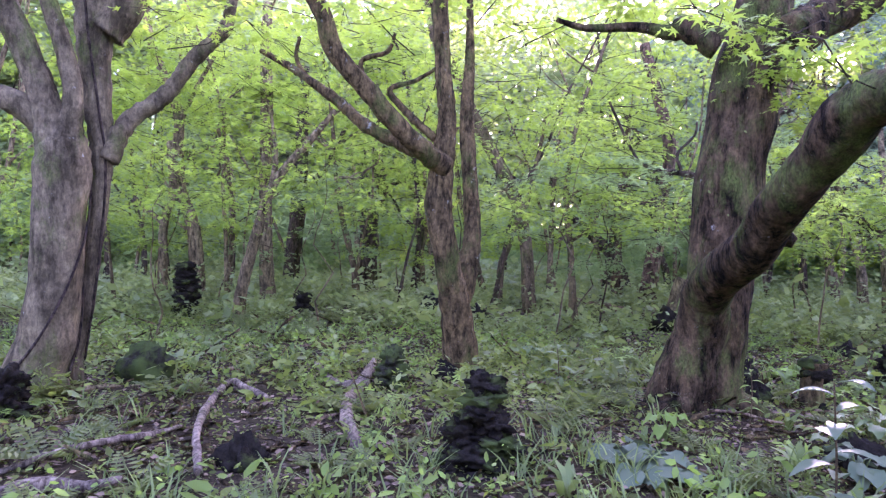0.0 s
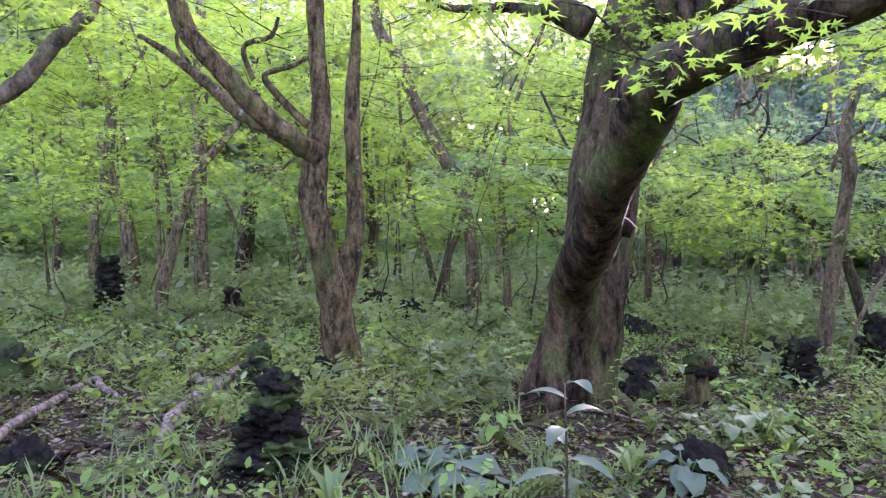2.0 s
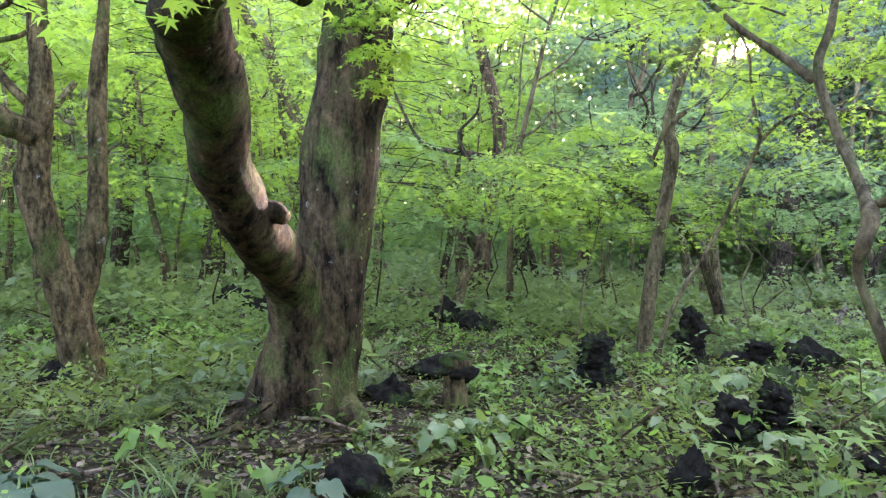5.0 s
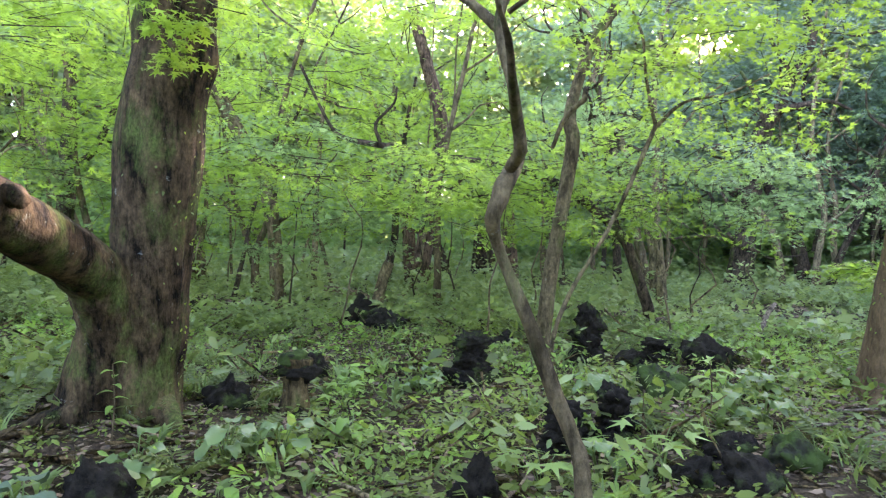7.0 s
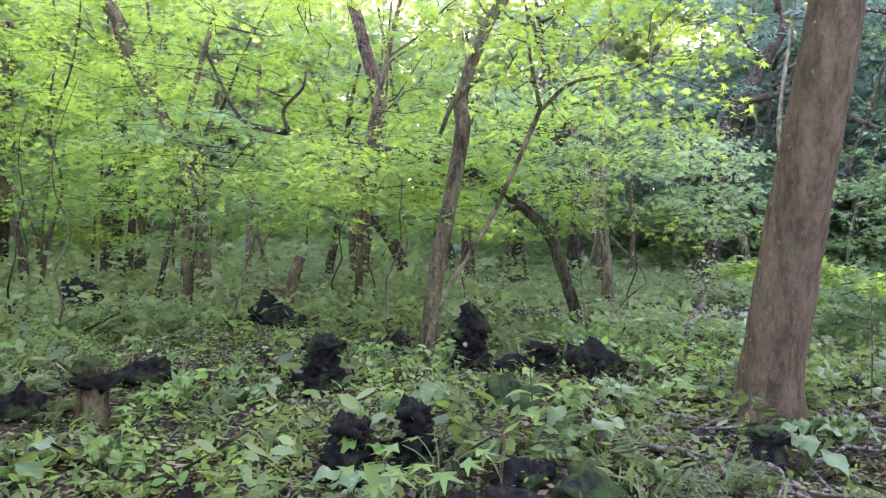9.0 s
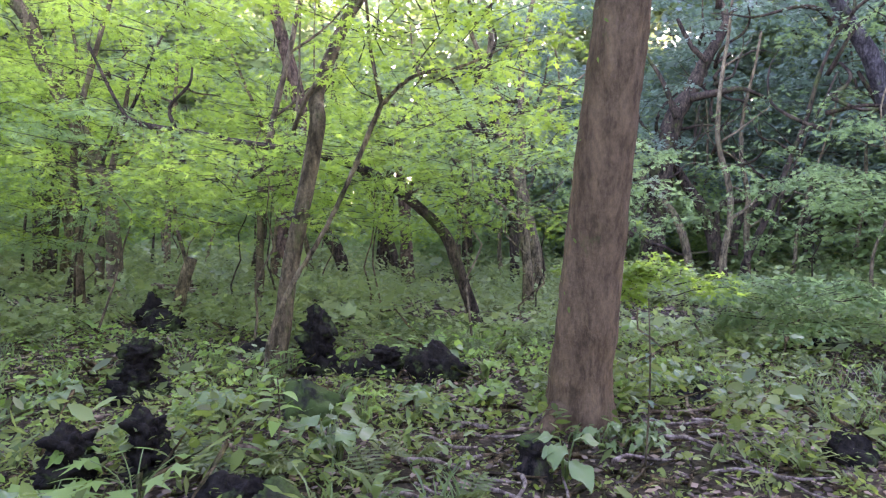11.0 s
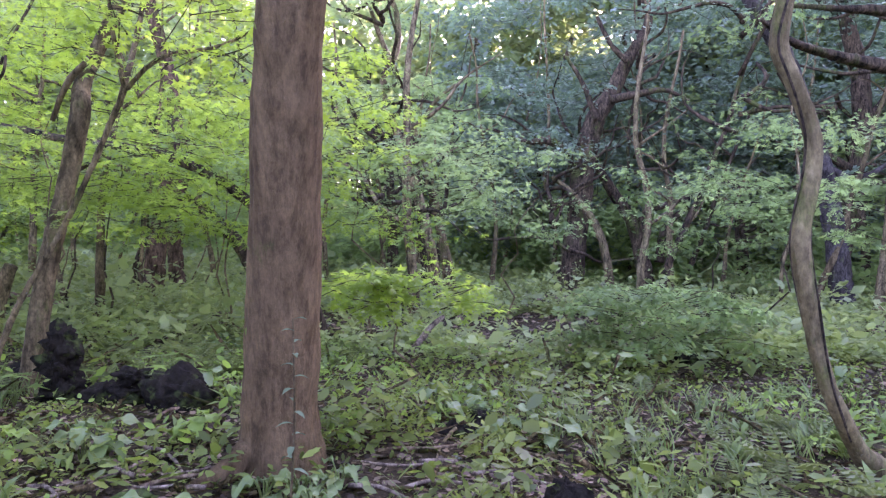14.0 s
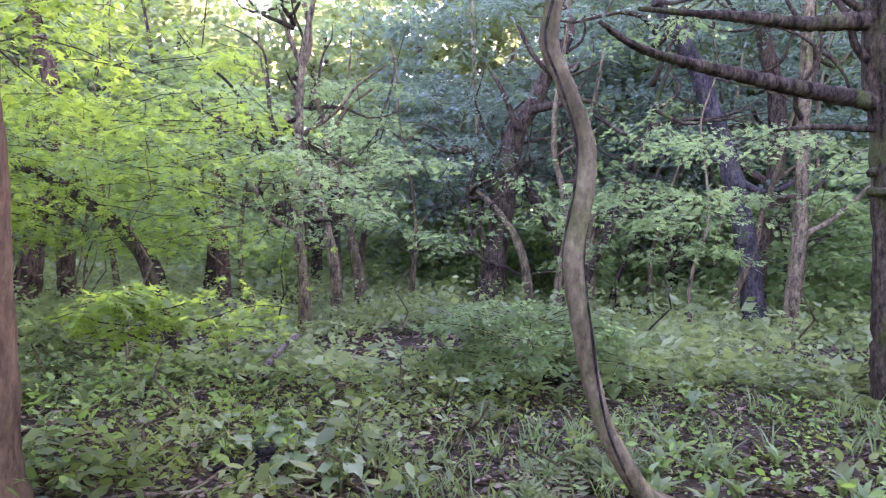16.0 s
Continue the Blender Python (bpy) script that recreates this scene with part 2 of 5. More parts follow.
def tube(pts, origin=(0, 0, 0), sides=12, step=0.12, rough=0.12, seed=0.0, flute=0.0, ridge=0.0):
    """A limb: round section with lumps and lengthwise ribs, closed at both ends."""
    c = spline(pts, step)
    n = len(c)
    tang = np.gradient(c[:, :3], axis=0)
    tang /= np.linalg.norm(tang, axis=1)[:, None] + 1e-9
    ref = np.array((0.0, 1.0, 0.0)) if abs(tang[0][1]) < 0.8 else np.array((1.0, 0.0, 0.0))
    verts, faces = [], []
    o = np.array(origin)
    for i in range(n):
        u = np.cross(tang[i], ref)
        u /= np.linalg.norm(u) + 1e-9
        v = np.cross(u, tang[i])
        ref = v
        r = max(c[i, 3], 0.003)
        for k in range(sides):
            a = 2 * math.pi * k / sides
            d = u * math.cos(a) + v * math.sin(a)
            q = c[i, :3] + d * r
            f = 1 + rough * noise.noise(Vector(q / max(r * 1.6, 0.05)) + Vector((seed, 0, 0)))
            if rough > 0.05 and sides > 14:
                f += 0.35 * rough * noise.noise(Vector((math.cos(a) * 4, math.sin(a) * 4, q[2] * 2.5 + seed)))
            if ridge:
                f += ridge / r * (abs(noise.noise(Vector((d[0] * 9 * r ** 0.5 * 2, d[1] * 9 * r ** 0.5 * 2, q[2] * 1.6 + seed)))) * 2 - 0.5 + 0.6 * noise.noise(Vector(q * 14)))
            if flute:
                f += flute * math.sin(5 * a + seed + 1.5 * q[2])
            verts.append(tuple(c[i, :3] + d * r * f - o))
    for i in range(n - 1):
        for k in range(sides):
            a, b = i * sides + k, i * sides + (k + 1) % sides
            faces.append((a, b, b + sides, a + sides))
    faces.append(tuple(range(sides - 1, -1, -1)))
    faces.append(tuple(range((n - 1) * sides, n * sides)))
    return verts, faces


def frame_axes(ahead, up):
    """Leaf frames: ahead along the leaf, up its normal."""
    ahead = ahead / (np.linalg.norm(ahead, axis=1)[:, None] + 1e-9)
    side = np.cross(ahead, up)
    side /= np.linalg.norm(side, axis=1)[:, None] + 1e-9
    return side, ahead, np.cross(side, ahead)


def leaves(shape, place, ahead, up, size):
    """Copies of one small leaf shape at places; returns vertices and faces of all."""
    v, f = shape
    v = np.array(v, float)
    s, a, u = frame_axes(ahead, up)
    w = place[:, None] + size[:, None, None] * (v[None, :, 0:1] * s[:, None] + v[None, :, 1:2] * a[:, None] + v[None, :, 2:3] * u[:, None])
    off = (np.arange(len(place)) * len(v))[:, None]
    tri = np.array([t for t in f if len(t) == 3])
    faces = (tri[None] + off[:, :, None]).reshape(-1, 3)
    return w.reshape(-1, 3), faces


def big_mesh(name, chunks, material, parent=None, label=""):
    """One mesh from many triangle chunks."""
    vs, fs, o = [], [], 0
    for v, f in chunks:
        vs.append(v)
        fs.append(f + o)
        o += len(v)
    v, f = np.concatenate(vs), np.concatenate(fs)
    me = bpy.data.meshes.new(name)
    me.vertices.add(len(v))
    me.vertices.foreach_set("co", v.astype(np.float32).ravel())
    me.loops.add(3 * len(f))
    me.loops.foreach_set("vertex_index", f.astype(np.int32).ravel())
    me.polygons.add(len(f))
    me.polygons.foreach_set("loop_start", np.arange(0, 3 * len(f), 3, dtype=np.int32))
    me.update(calc_edges=True)
    me.materials.append(material)
    ob = new(name, me)
    if parent:
        ob.parent = parent
    if label:
        ob["label"] = label
    return ob


def star_leaf():
    """Five-lobed maple leaf, a fan of ten triangles."""
    pts = [(0, 0.28, 0)]
    for k in range(11):
        a = radians(-140 + 28 * k)
        r = (0.72 if k in (5,) else 0.62 if k in (3, 7) else 0.42) if k % 2 else 0.2
        pts.append((math.sin(a) * r, 0.28 + math.cos(a) * r, -0.12 * r))
    return pts, [(0, k + 1, k) for k in range(1, 11)] + [(0, 1, 11)]


STAR = star_leaf()
TRI_LOBE = ([(0, 0, 0), (0.5, 0.45, -0.06), (0.14, 0.42, 0), (0, 1, -0.08), (-0.14, 0.42, 0), (-0.5, 0.45, -0.06)], [(0, 1, 2), (0, 2, 4), (2, 3, 4), (0, 4, 5)])
LOBES = ([(0, 0, 0), (0.42, 0.62, -0.05), (0.2, 0.75, -0.03), (0.1, 1.0, -0.1), (-0.1, 1.0, -0.1), (-0.2, 0.75, -0.03), (-0.42, 0.62, -0.05)], [(0, 1, 2), (0, 3, 4), (0, 5, 6)])
OVAL = ([(0, 0, 0), (0.24, 0.3, -0.02), (0.2, 0.68, -0.06), (0, 1, -0.14), (-0.2, 0.68, -0.06), (-0.24, 0.3, -0.02)], [(0, 1, 2), (0, 2, 3), (0, 3, 4), (0, 4, 5)])
DIAMOND = ([(0, 0, 0), (0.3, 0.45, -0.05), (0, 1, -0.08), (-0.3, 0.45, -0.05)], [(0, 1, 2), (0, 2, 3)])
SLIM = ([(0, 0, 0), (0.13, 0.4, -0.02), (0, 1, -0.12), (-0.13, 0.4, -0.02)], [(0, 1, 2), (0, 2, 3)])
BLADE = ([(-0.02, 0, 0), (0.02, 0, 0), (0.022, 0.5, 0.02), (-0.022, 0.5, 0.02), (0, 1, -0.2)], [(0, 1, 2), (0, 2, 3), (3, 2, 4)])


def fern_frond():
    v, f = [], []
    n = 9
    for k in range(n):
        y = 0.12 + 0.88 * k / n
        h = 0.55 * y - 0.5 * y * y
        w = 0.3 * math.sin(math.pi * min(1, 0.15 + 0.85 * (k + 0.5) / n)) + 0.03
        for sgn in (-1, 1):
            i = len(v)
            v += [(0, y, h), (sgn * w * 0.5, y + 0.05, h - 0.01), (sgn * w, y + 0.07, h - 0.05), (sgn * w * 0.5, y - 0.02, h - 0.01)]
            f += [(i, i + 1, i + 2), (i, i + 2, i + 3)] if sgn < 0 else [(i, i + 2, i + 1), (i, i + 3, i + 2)]
    i = len(v)
    v += [(-0.008, 0, 0), (0.008, 0, 0), (0, 0.6, 0.15), (0, 1, 0.05)]
    f += [(i, i + 1, i + 2), (i, i + 2, i + 3)]
    return v, f


FROND = fern_frond()
LANCE = ([(0, 0, 0), (0.09, 0.28, 0.2), (-0.09, 0.28, 0.2), (0.11, 0.58, 0.26), (-0.11, 0.58, 0.26), (0, 1, 0.1)], [(0, 1, 2), (1, 3, 2), (2, 3, 4), (3, 5, 4)])
rng = np.random.default_rng(7)


def spray_leaves(shape, centres, radius, per, size, flat=0.07, droop=0.25, tilt=0.35):
    """Flat, near-level sprays of leaves round the centres."""
    n = len(centres) * per
    c = np.repeat(centres, per, 0)
    rad = np.repeat(radius, per)
    a = rng.uniform(0, 2 * np.pi, n)
    d = np.sqrt(rng.uniform(0, 1, n))
    lob = 0.65 + 0.35 * np.sin(3 * a + np.repeat(rng.uniform(0, 6, len(centres)), per))
    slope = np.repeat(rng.normal(0, 0.16, (len(centres), 2)), per, 0)
    off = np.stack([np.cos(a), np.sin(a)], 1) * (rad * d * lob)[:, None]
    z = (off * slope).sum(1) - droop * rad * d * d + rng.normal(0, 1, n) * flat * rad
    p = c + np.column_stack([off, z])
    ahead = np.column_stack([np.cos(a + rng.normal(0, 0.8, n)), np.sin(a + rng.normal(0, 0.8, n)), rng.normal(-0.25, 0.3, n)])
    up = np.column_stack([rng.normal(0, tilt, (n, 2)), np.ones(n)])
    return leaves(shape, p, ahead, up, size * rng.uniform(0.65, 1.25, n))


def twigs(centres, radius, hub, thick=0.006, per=3):
    """Thin three-sided twigs under the sprays, and one from each spray towards its hub."""
    vs, fs = [], []
    for c, r in zip(centres, radius):
        ends = [(c + (hub - c) * 0.55 + np.array((0, 0, -0.05)), c, thick * 1.6)]
        for k in range(per):
            a = rng.uniform(0, 6.28)
            ends.append((c, c + r * 0.8 * np.array((math.cos(a), math.sin(a), -0.15)), thick))
        for a, b, w in ends:
            mid = (a + b) / 2 + rng.normal(0, 0.06, 3) * np.linalg.norm(b - a)
            i = len(vs)
            for q, s in ((a, 1.0), (mid, 0.8), (b, 0.3)):
                for k in range(3):
                    vs.append(q + w * s * np.array((math.cos(2.1 * k), 0.4 * math.sin(2.1 * k), math.sin(2.1 * k))))
            for j in (0, 3):
                for k in range(3):
                    x, y = i + j + k, i + j + (k + 1) % 3
                    fs += [(x, y, y + 3), (x, y + 3, x + 3)]
    return np.array(vs), np.array(fs)


# ---- ground ----
def make_ground():
    xs = np.concatenate([np.linspace(-400, -20, 14), np.arange(-19, 35, 0.3), np.linspace(36, 400, 14)])
    ys = np.concatenate([np.linspace(-400, -8, 14), np.arange(-7, 28, 0.3), np.linspace(29, 400, 14)])
    gx, gy = np.meshgrid(xs, ys)
    p = np.column_stack([gx.ravel(), gy.ravel()])
    z = ground_zs(p)
    near = (abs(p[:, 0] - 7) < 27) & (p[:, 1] > -8) & (p[:, 1] < 28)
    z[near] += rng.normal(0, 0.012, near.sum())
    v = np.column_stack([p, z])
    w = len(xs)
    i = (np.arange(len(ys) - 1)[:, None] * w + np.arange(w - 1)[None]).ravel()
    f = np.concatenate([np.column_stack([i, i + 1, i + w + 1]), np.column_stack([i, i + w + 1, i + w])])
    ob = big_mesh("ground", [(v, f)], soil)
    ob.data.polygons.foreach_set("use_smooth", [True] * len(ob.data.polygons))
    tagged(ob, "dark forest soil with leaf litter and moss", "ground", kind="structure")


make_ground()


# ---- trees with their measured limbs ----
def plant_tree(name, material, label, limbs):
    x, y, z, r = limbs[0][1][0]
    gz = ground_z(x, y)
    tree = base_of(name, x, y, gz, label, "tree", "forest trees" if name == "forest_tree" else "")
    for k, (piece, pts) in enumerate(limbs):
        pts = list(pts)
        if piece in ("trunk", "stem") and pts[0][2] < 1.4 and (k == 0 or piece == "stem" and pts[0][2] < 0.5):
            a = pts[0]
            if a[2] > gz + 0.02:
                pts.insert(0, (a[0], a[1], gz - 0.02, a[3] * 1.12))
            pts.insert(0, (pts[0][0], pts[0][1], gz - 0.2, pts[0][3] * 1.25))
        thick = max(p[3] for p in pts)
        near = y < 11
        sides = 52 if thick > 0.17 and near else 22 if thick > 0.06 and near else 14 if thick > 0.06 and near else 10 if thick > 0.05 else 7
        step = max(0.035 if near else 0.08, 0.12 * thick)
        v, f = tube(pts, (x, y, gz), sides, step, 0.07 if material in (bark_red, bark_tan, bark_slender) else 0.13 if thick > 0.1 else 0.3, 3.1 * k + x, 0.0, 0.007 if near and thick > 0.15 else 0.004 if near else 0.0)
        mesh_part(piece, v, f, material, tree)
    if name == "forest_tree":
        forest_trees.append(tree)
        tips[tree.name] = limbs[0][1][-1]
    return tree


forest_trees, tips = [], {}
tree_E = plant_tree("twin_trunk_tree", bark_brown, "brown tree forking low into two mossy trunks", [
    ("trunk", [(0.53, 7.33, 0.05, 0.191), (0.49, 7.27, 0.45, 0.186), (0.43, 7.17, 0.89, 0.164), (0.35, 7.06, 1.31, 0.136), (0.25, 6.96, 1.84, 0.142), (0.27, 6.97, 2.31, 0.13), (0.31, 6.97, 2.84, 0.099), (0.25, 6.99, 3.4, 0.084), (0.2, 7.03, 4.11, 0.091), (0.17, 7.07, 4.95, 0.096)]),
    ("limb", [(0.43, 7.32, 0.73, 0.147), (0.55, 7.36, 1.23, 0.126), (0.6, 7.39, 1.6, 0.101), (0.57, 7.45, 2.1, 0.089), (0.5, 7.56, 2.91, 0.085), (0.51, 7.64, 3.7, 0.054), (0.49, 7.7, 4.39, 0.038), (0.48, 7.72, 5.16, 0.021)]),
    ("limb", [(0.3, 6.92, 2.32, 0.118), (0.08, 6.66, 2.47, 0.105), (-0.17, 6.45, 2.7, 0.099), (-0.45, 6.31, 3.01, 0.093), (-0.74, 6.21, 3.34, 0.088), (-0.82, 6.12, 3.63, 0.083), (-1.01, 6.04, 3.95, 0.078), (-1.26, 5.97, 4.3, 0.073)]),
    ("limb", [(-0.01, 6.9, 2.48, 0.076), (-0.55, 7.02, 2.75, 0.069), (-0.9, 7.14, 3.04, 0.062), (-1.28, 7.26, 3.31, 0.045), (-1.56, 7.38, 3.5, 0.04), (-1.91, 7.5, 3.69, 0.028)]),
    ("branch", [(-1.38, 7.6, 3.4, 0.034), (-1.52, 7.6, 3.63, 0.027), (-1.49, 7.6, 3.89, 0.021)]),
    ("branch", [(0.19, 6.95, 2.62, 0.047), (-0.16, 7.04, 2.94, 0.042), (-0.33, 7.12, 3.17, 0.031), (-0.07, 7.21, 3.29, 0.025), (0.17, 7.3, 3.46, 0.019)]),
    ("branch", [(-0.64, 7.6, 3.24, 0.03), (-0.75, 7.6, 3.6, 0.03), (-0.45, 7.6, 3.72, 0.027), (-0.36, 7.6, 3.93, 0.017)]),
])
tree_A = plant_tree("mossy_forked_tree", bark_mossy, "large mossy tree with a thick limb arching outward", [
    ("trunk", [(2.96, 6.6, -0.13, 0.33), (2.95, 6.6, 0.36, 0.315), (3.02, 6.6, 0.83, 0.305), (3.04, 6.6, 1.25, 0.305), (3.08, 6.6, 1.56, 0.305), (3.09, 6.6, 2.01, 0.318), (3.13, 6.61, 2.46, 0.322), (3.2, 6.62, 2.9, 0.307), (3.24, 6.6, 3.33, 0.277), (3.36, 6.58, 3.84, 0.258), (3.6, 6.7, 5.0, 0.2), (3.9, 6.9, 6.6, 0.11)]),
    ("limb", [(3.52, 6.3, 3.49, 0.208), (3.87, 6.53, 3.75, 0.195), (4.35, 6.77, 3.99, 0.181), (4.9, 7, 4.39, 0.158)]),
    ("limb", [(2.88, 6.3, 3.43, 0.144), (2.59, 6.36, 3.6, 0.121), (2.45, 6.42, 3.58, 0.075), (2.17, 6.48, 3.65, 0.049), (1.69, 6.54, 3.66, 0.035), (1.4, 6.6, 3.76, 0.023)]),
    ("root", [(2.87, 6.4, 0.25, 0.164), (2.65, 6.3, 0.07, 0.132), (2.39, 6.2, -0.01, 0.086), (2.23, 6.1, -0.05, 0.048)]),
    ("root", [(3.14, 6.5, 0.1, 0.142), (3.31, 6.35, 0.03, 0.091), (3.46, 6.2, -0.01, 0.035)]),
    ("stem", [(2.69, 6.51, 0.13, 0.313), (2.83, 6.41, 0.77, 0.25), (2.79, 6.07, 1.21, 0.202), (2.8, 5.19, 1.56, 0.177), (2.8, 4.65, 1.89, 0.156), (2.88, 4.34, 2.14, 0.163), (2.9, 4.12, 2.3, 0.174), (2.93, 3.95, 2.39, 0.162), (3.04, 3.62, 2.42, 0.13), (3.25, 3.35, 2.47, 0.12), (3.5, 3.15, 2.55, 0.113), (3.8, 2.98, 2.66, 0.105)]),
    ("knob", [(2.88, 5.12, 1.64, 0.1), (2.99, 5.08, 1.63, 0.075), (3.05, 5.05, 1.6, 0.045)]),
])
tree_L = plant_tree("pale_twin_tree", bark_pale, "pale smooth-barked twin tree wrapped in dark vines", [
    ("trunk", [(-3.45, 5.9, 0.15, 0.279), (-3.32, 5.9, 0.58, 0.249), (-3.25, 5.9, 1.16, 0.231), (-3.23, 5.9, 1.69, 0.234), (-3.2, 5.9, 2.24, 0.232), (-3.2, 5.9, 2.6, 0.12)]),
    ("limb", [(-3.2, 5.9, 1.8, 0.19), (-3.27, 5.86, 2.4, 0.16), (-3.39, 5.8, 2.92, 0.122), (-3.65, 5.7, 3.57, 0.122), (-3.84, 5.6, 4.04, 0.128)]),
    ("limb", [(-3.16, 5.9, 1.95, 0.15), (-3.12, 5.88, 2.45, 0.11), (-3.09, 5.85, 2.87, 0.085), (-3.18, 5.8, 3.31, 0.08), (-3.28, 5.75, 3.69, 0.074), (-3.3, 5.7, 4.13, 0.07), (-3.2, 5.6, 5.6, 0.05), (-3.4, 5.5, 7.0, 0.03)]),
    ("limb", [(-3.36, 5.9, 2.51, 0.133), (-3.56, 5.8, 2.7, 0.122), (-3.79, 5.7, 2.8, 0.099), (-4.09, 5.6, 2.98, 0.082)]),
    ("stem", [(-3.24, 6.2, 0.28, 0.079), (-3.17, 6.21, 0.71, 0.073), (-3.1, 6.23, 1.32, 0.079), (-3.04, 6.25, 2.16, 0.097), (-3.1, 6.26, 2.77, 0.128), (-3.15, 6.26, 3.38, 0.156), (-3.17, 6.29, 3.83, 0.188), (-3.18, 6.3, 4.28, 0.217)]),
    ("limb", [(-3.07, 6.3, 3.51, 0.191), (-2.93, 6.35, 3.75, 0.179), (-2.76, 6.4, 4.16, 0.162)]),
    ("limb", [(-2.95, 6.2, 2.24, 0.095), (-2.9, 6.32, 2.53, 0.091), (-2.8, 6.45, 2.75, 0.087), (-2.57, 6.57, 2.97, 0.081), (-2.36, 6.7, 3.35, 0.075), (-2.07, 6.82, 3.72, 0.068), (-2.04, 6.92, 4.02, 0.06), (-2.04, 7, 4.34, 0.052)]),
])
tree_B = plant_tree("bent_sapling", bark_tan, "slender brown sapling with a sharp bend in its stem", [
    ("trunk", [(5.84, 3.46, 0.7, 0.03), (5.81, 3.51, 0.86, 0.025), (5.76, 3.52, 0.98, 0.027), (5.68, 3.54, 1.19, 0.024), (5.58, 3.53, 1.42, 0.019), (5.55, 3.46, 1.52, 0.025), (5.57, 3.46, 1.58, 0.029), (5.58, 3.47, 1.62, 0.029), (5.61, 3.52, 1.67, 0.026)]),
    ("stem", [(5.58, 3.47, 1.61, 0.027), (5.64, 3.63, 1.74, 0.022), (5.63, 3.78, 1.97, 0.021), (5.58, 3.85, 2.24, 0.018), (5.67, 3.93, 2.45, 0.018), (5.74, 4.02, 2.69, 0.016), (5.8, 4.1, 3.1, 0.012)]),
    ("branch", [(5.59, 3.9, 2.21, 0.021), (5.48, 3.97, 2.33, 0.019), (5.33, 4.03, 2.46, 0.016), (5.15, 4.1, 2.65, 0.011)]),
    ("stem", [(5.6, 3.45, 1.67, 0.022), (5.62, 3.36, 1.71, 0.019), (5.6, 3.3, 1.79, 0.016), (5.58, 3.18, 1.86, 0.013), (5.56, 3.08, 1.94, 0.01), (5.52, 2.99, 2.02, 0.007)]),
    ("branch", [(5.56, 3.1, 2.01, 0.008), (5.7, 3.1, 2.11, 0.008), (5.83, 3.1, 2.13, 0.006), (5.94, 3.1, 2.19, 0.006)]),
])
tree_C = plant_tree("leaning_tree", bark_tan, "leaning grey-brown tree in the undergrowth", [
    ("trunk", [(6.46, 9.31, -0.03, 0.089), (6.49, 9.37, 0.34, 0.094), (6.57, 9.41, 1.07, 0.09), (6.72, 9.48, 1.95, 0.085), (6.81, 9.53, 2.61, 0.087), (6.78, 9.6, 2.86, 0.08), (6.84, 9.71, 3.19, 0.071), (7.08, 9.86, 3.87, 0.068), (7.39, 9.99, 4.39, 0.07)]),
    ("branch", [(6.95, 9.5, 3.13, 0.037), (6.71, 9.5, 2.89, 0.031), (6.56, 9.5, 2.52, 0.024)]),
])
tree_D = plant_tree("straight_brown_tree", bark_red, "straight reddish-brown trunk with furrowed bark", [
    ("trunk", [(9.3, 7.42, 0.06, 0.285), (9.29, 7.38, 0.39, 0.24), (9.32, 7.31, 0.87, 0.222), (9.35, 7.2, 1.58, 0.211), (9.38, 7.06, 2.27, 0.199), (9.42, 6.95, 2.92, 0.182), (9.45, 6.88, 3.6, 0.172), (9.5, 6.85, 5.2, 0.15), (9.6, 6.9, 7.2, 0.09)]),
    ("root", [(9.16, 7.3, 0.2, 0.1), (9.02, 7.12, 0.09, 0.07), (8.86, 6.98, 0.03, 0.04)]),
])
tree_G = plant_tree("curved_slender_tree", bark_slender, "slender curved pale trunk wound with a vine", [
    ("trunk", [(13.19, 7.66, 0.03, 0.108), (13.01, 7.54, 0.19, 0.061), (12.82, 7.44, 0.45, 0.056), (12.68, 7.4, 0.72, 0.051), (12.57, 7.4, 1.16, 0.055), (12.51, 7.4, 1.56, 0.056), (12.56, 7.39, 1.96, 0.055), (12.55, 7.39, 2.22, 0.053), (12.43, 7.39, 2.52, 0.051), (12.34, 7.4, 2.73, 0.056), (12.36, 7.4, 2.99, 0.052), (12.42, 7.41, 3.28, 0.05), (12.6, 7.5, 4.4, 0.042), (12.5, 7.7, 5.8, 0.03)]),
])
tree_R = plant_tree("dark_limbed_tree", bark_dark, "dark tree with long bare horizontal limbs", [
    ("trunk", [(16.78, 10.4, -0.01, 0.34), (16.68, 10.4, 0.78, 0.26), (16.6, 10.4, 1.95, 0.22), (16.5, 10.4, 3.12, 0.225), (16.42, 10.4, 3.98, 0.23), (16.42, 10.4, 4.74, 0.2), (16.5, 10.5, 7.0, 0.12)]),
    ("limb", [(16.45, 10.4, 3.22, 0.1), (16.1, 10.37, 3.24, 0.094), (15.31, 10.2, 3.29, 0.079), (14.59, 10, 3.35, 0.065), (14.03, 9.8, 3.38, 0.05), (13.51, 9.6, 3.45, 0.035), (13.15, 9.4, 3.57, 0.02)]),
    ("limb", [(16.4, 10.4, 4.06, 0.1), (16.1, 10.38, 4.04, 0.094), (15.44, 10.25, 3.94, 0.072), (14.84, 10.1, 3.92, 0.062), (14.21, 9.95, 3.88, 0.035), (13.62, 9.8, 3.85, 0.022)]),
    ("branch", [(16.45, 10.4, 2.94, 0.045), (16.1, 10.37, 2.94, 0.038), (15.62, 10.3, 2.92, 0.029), (15.16, 10.2, 2.85, 0.015)]),
])
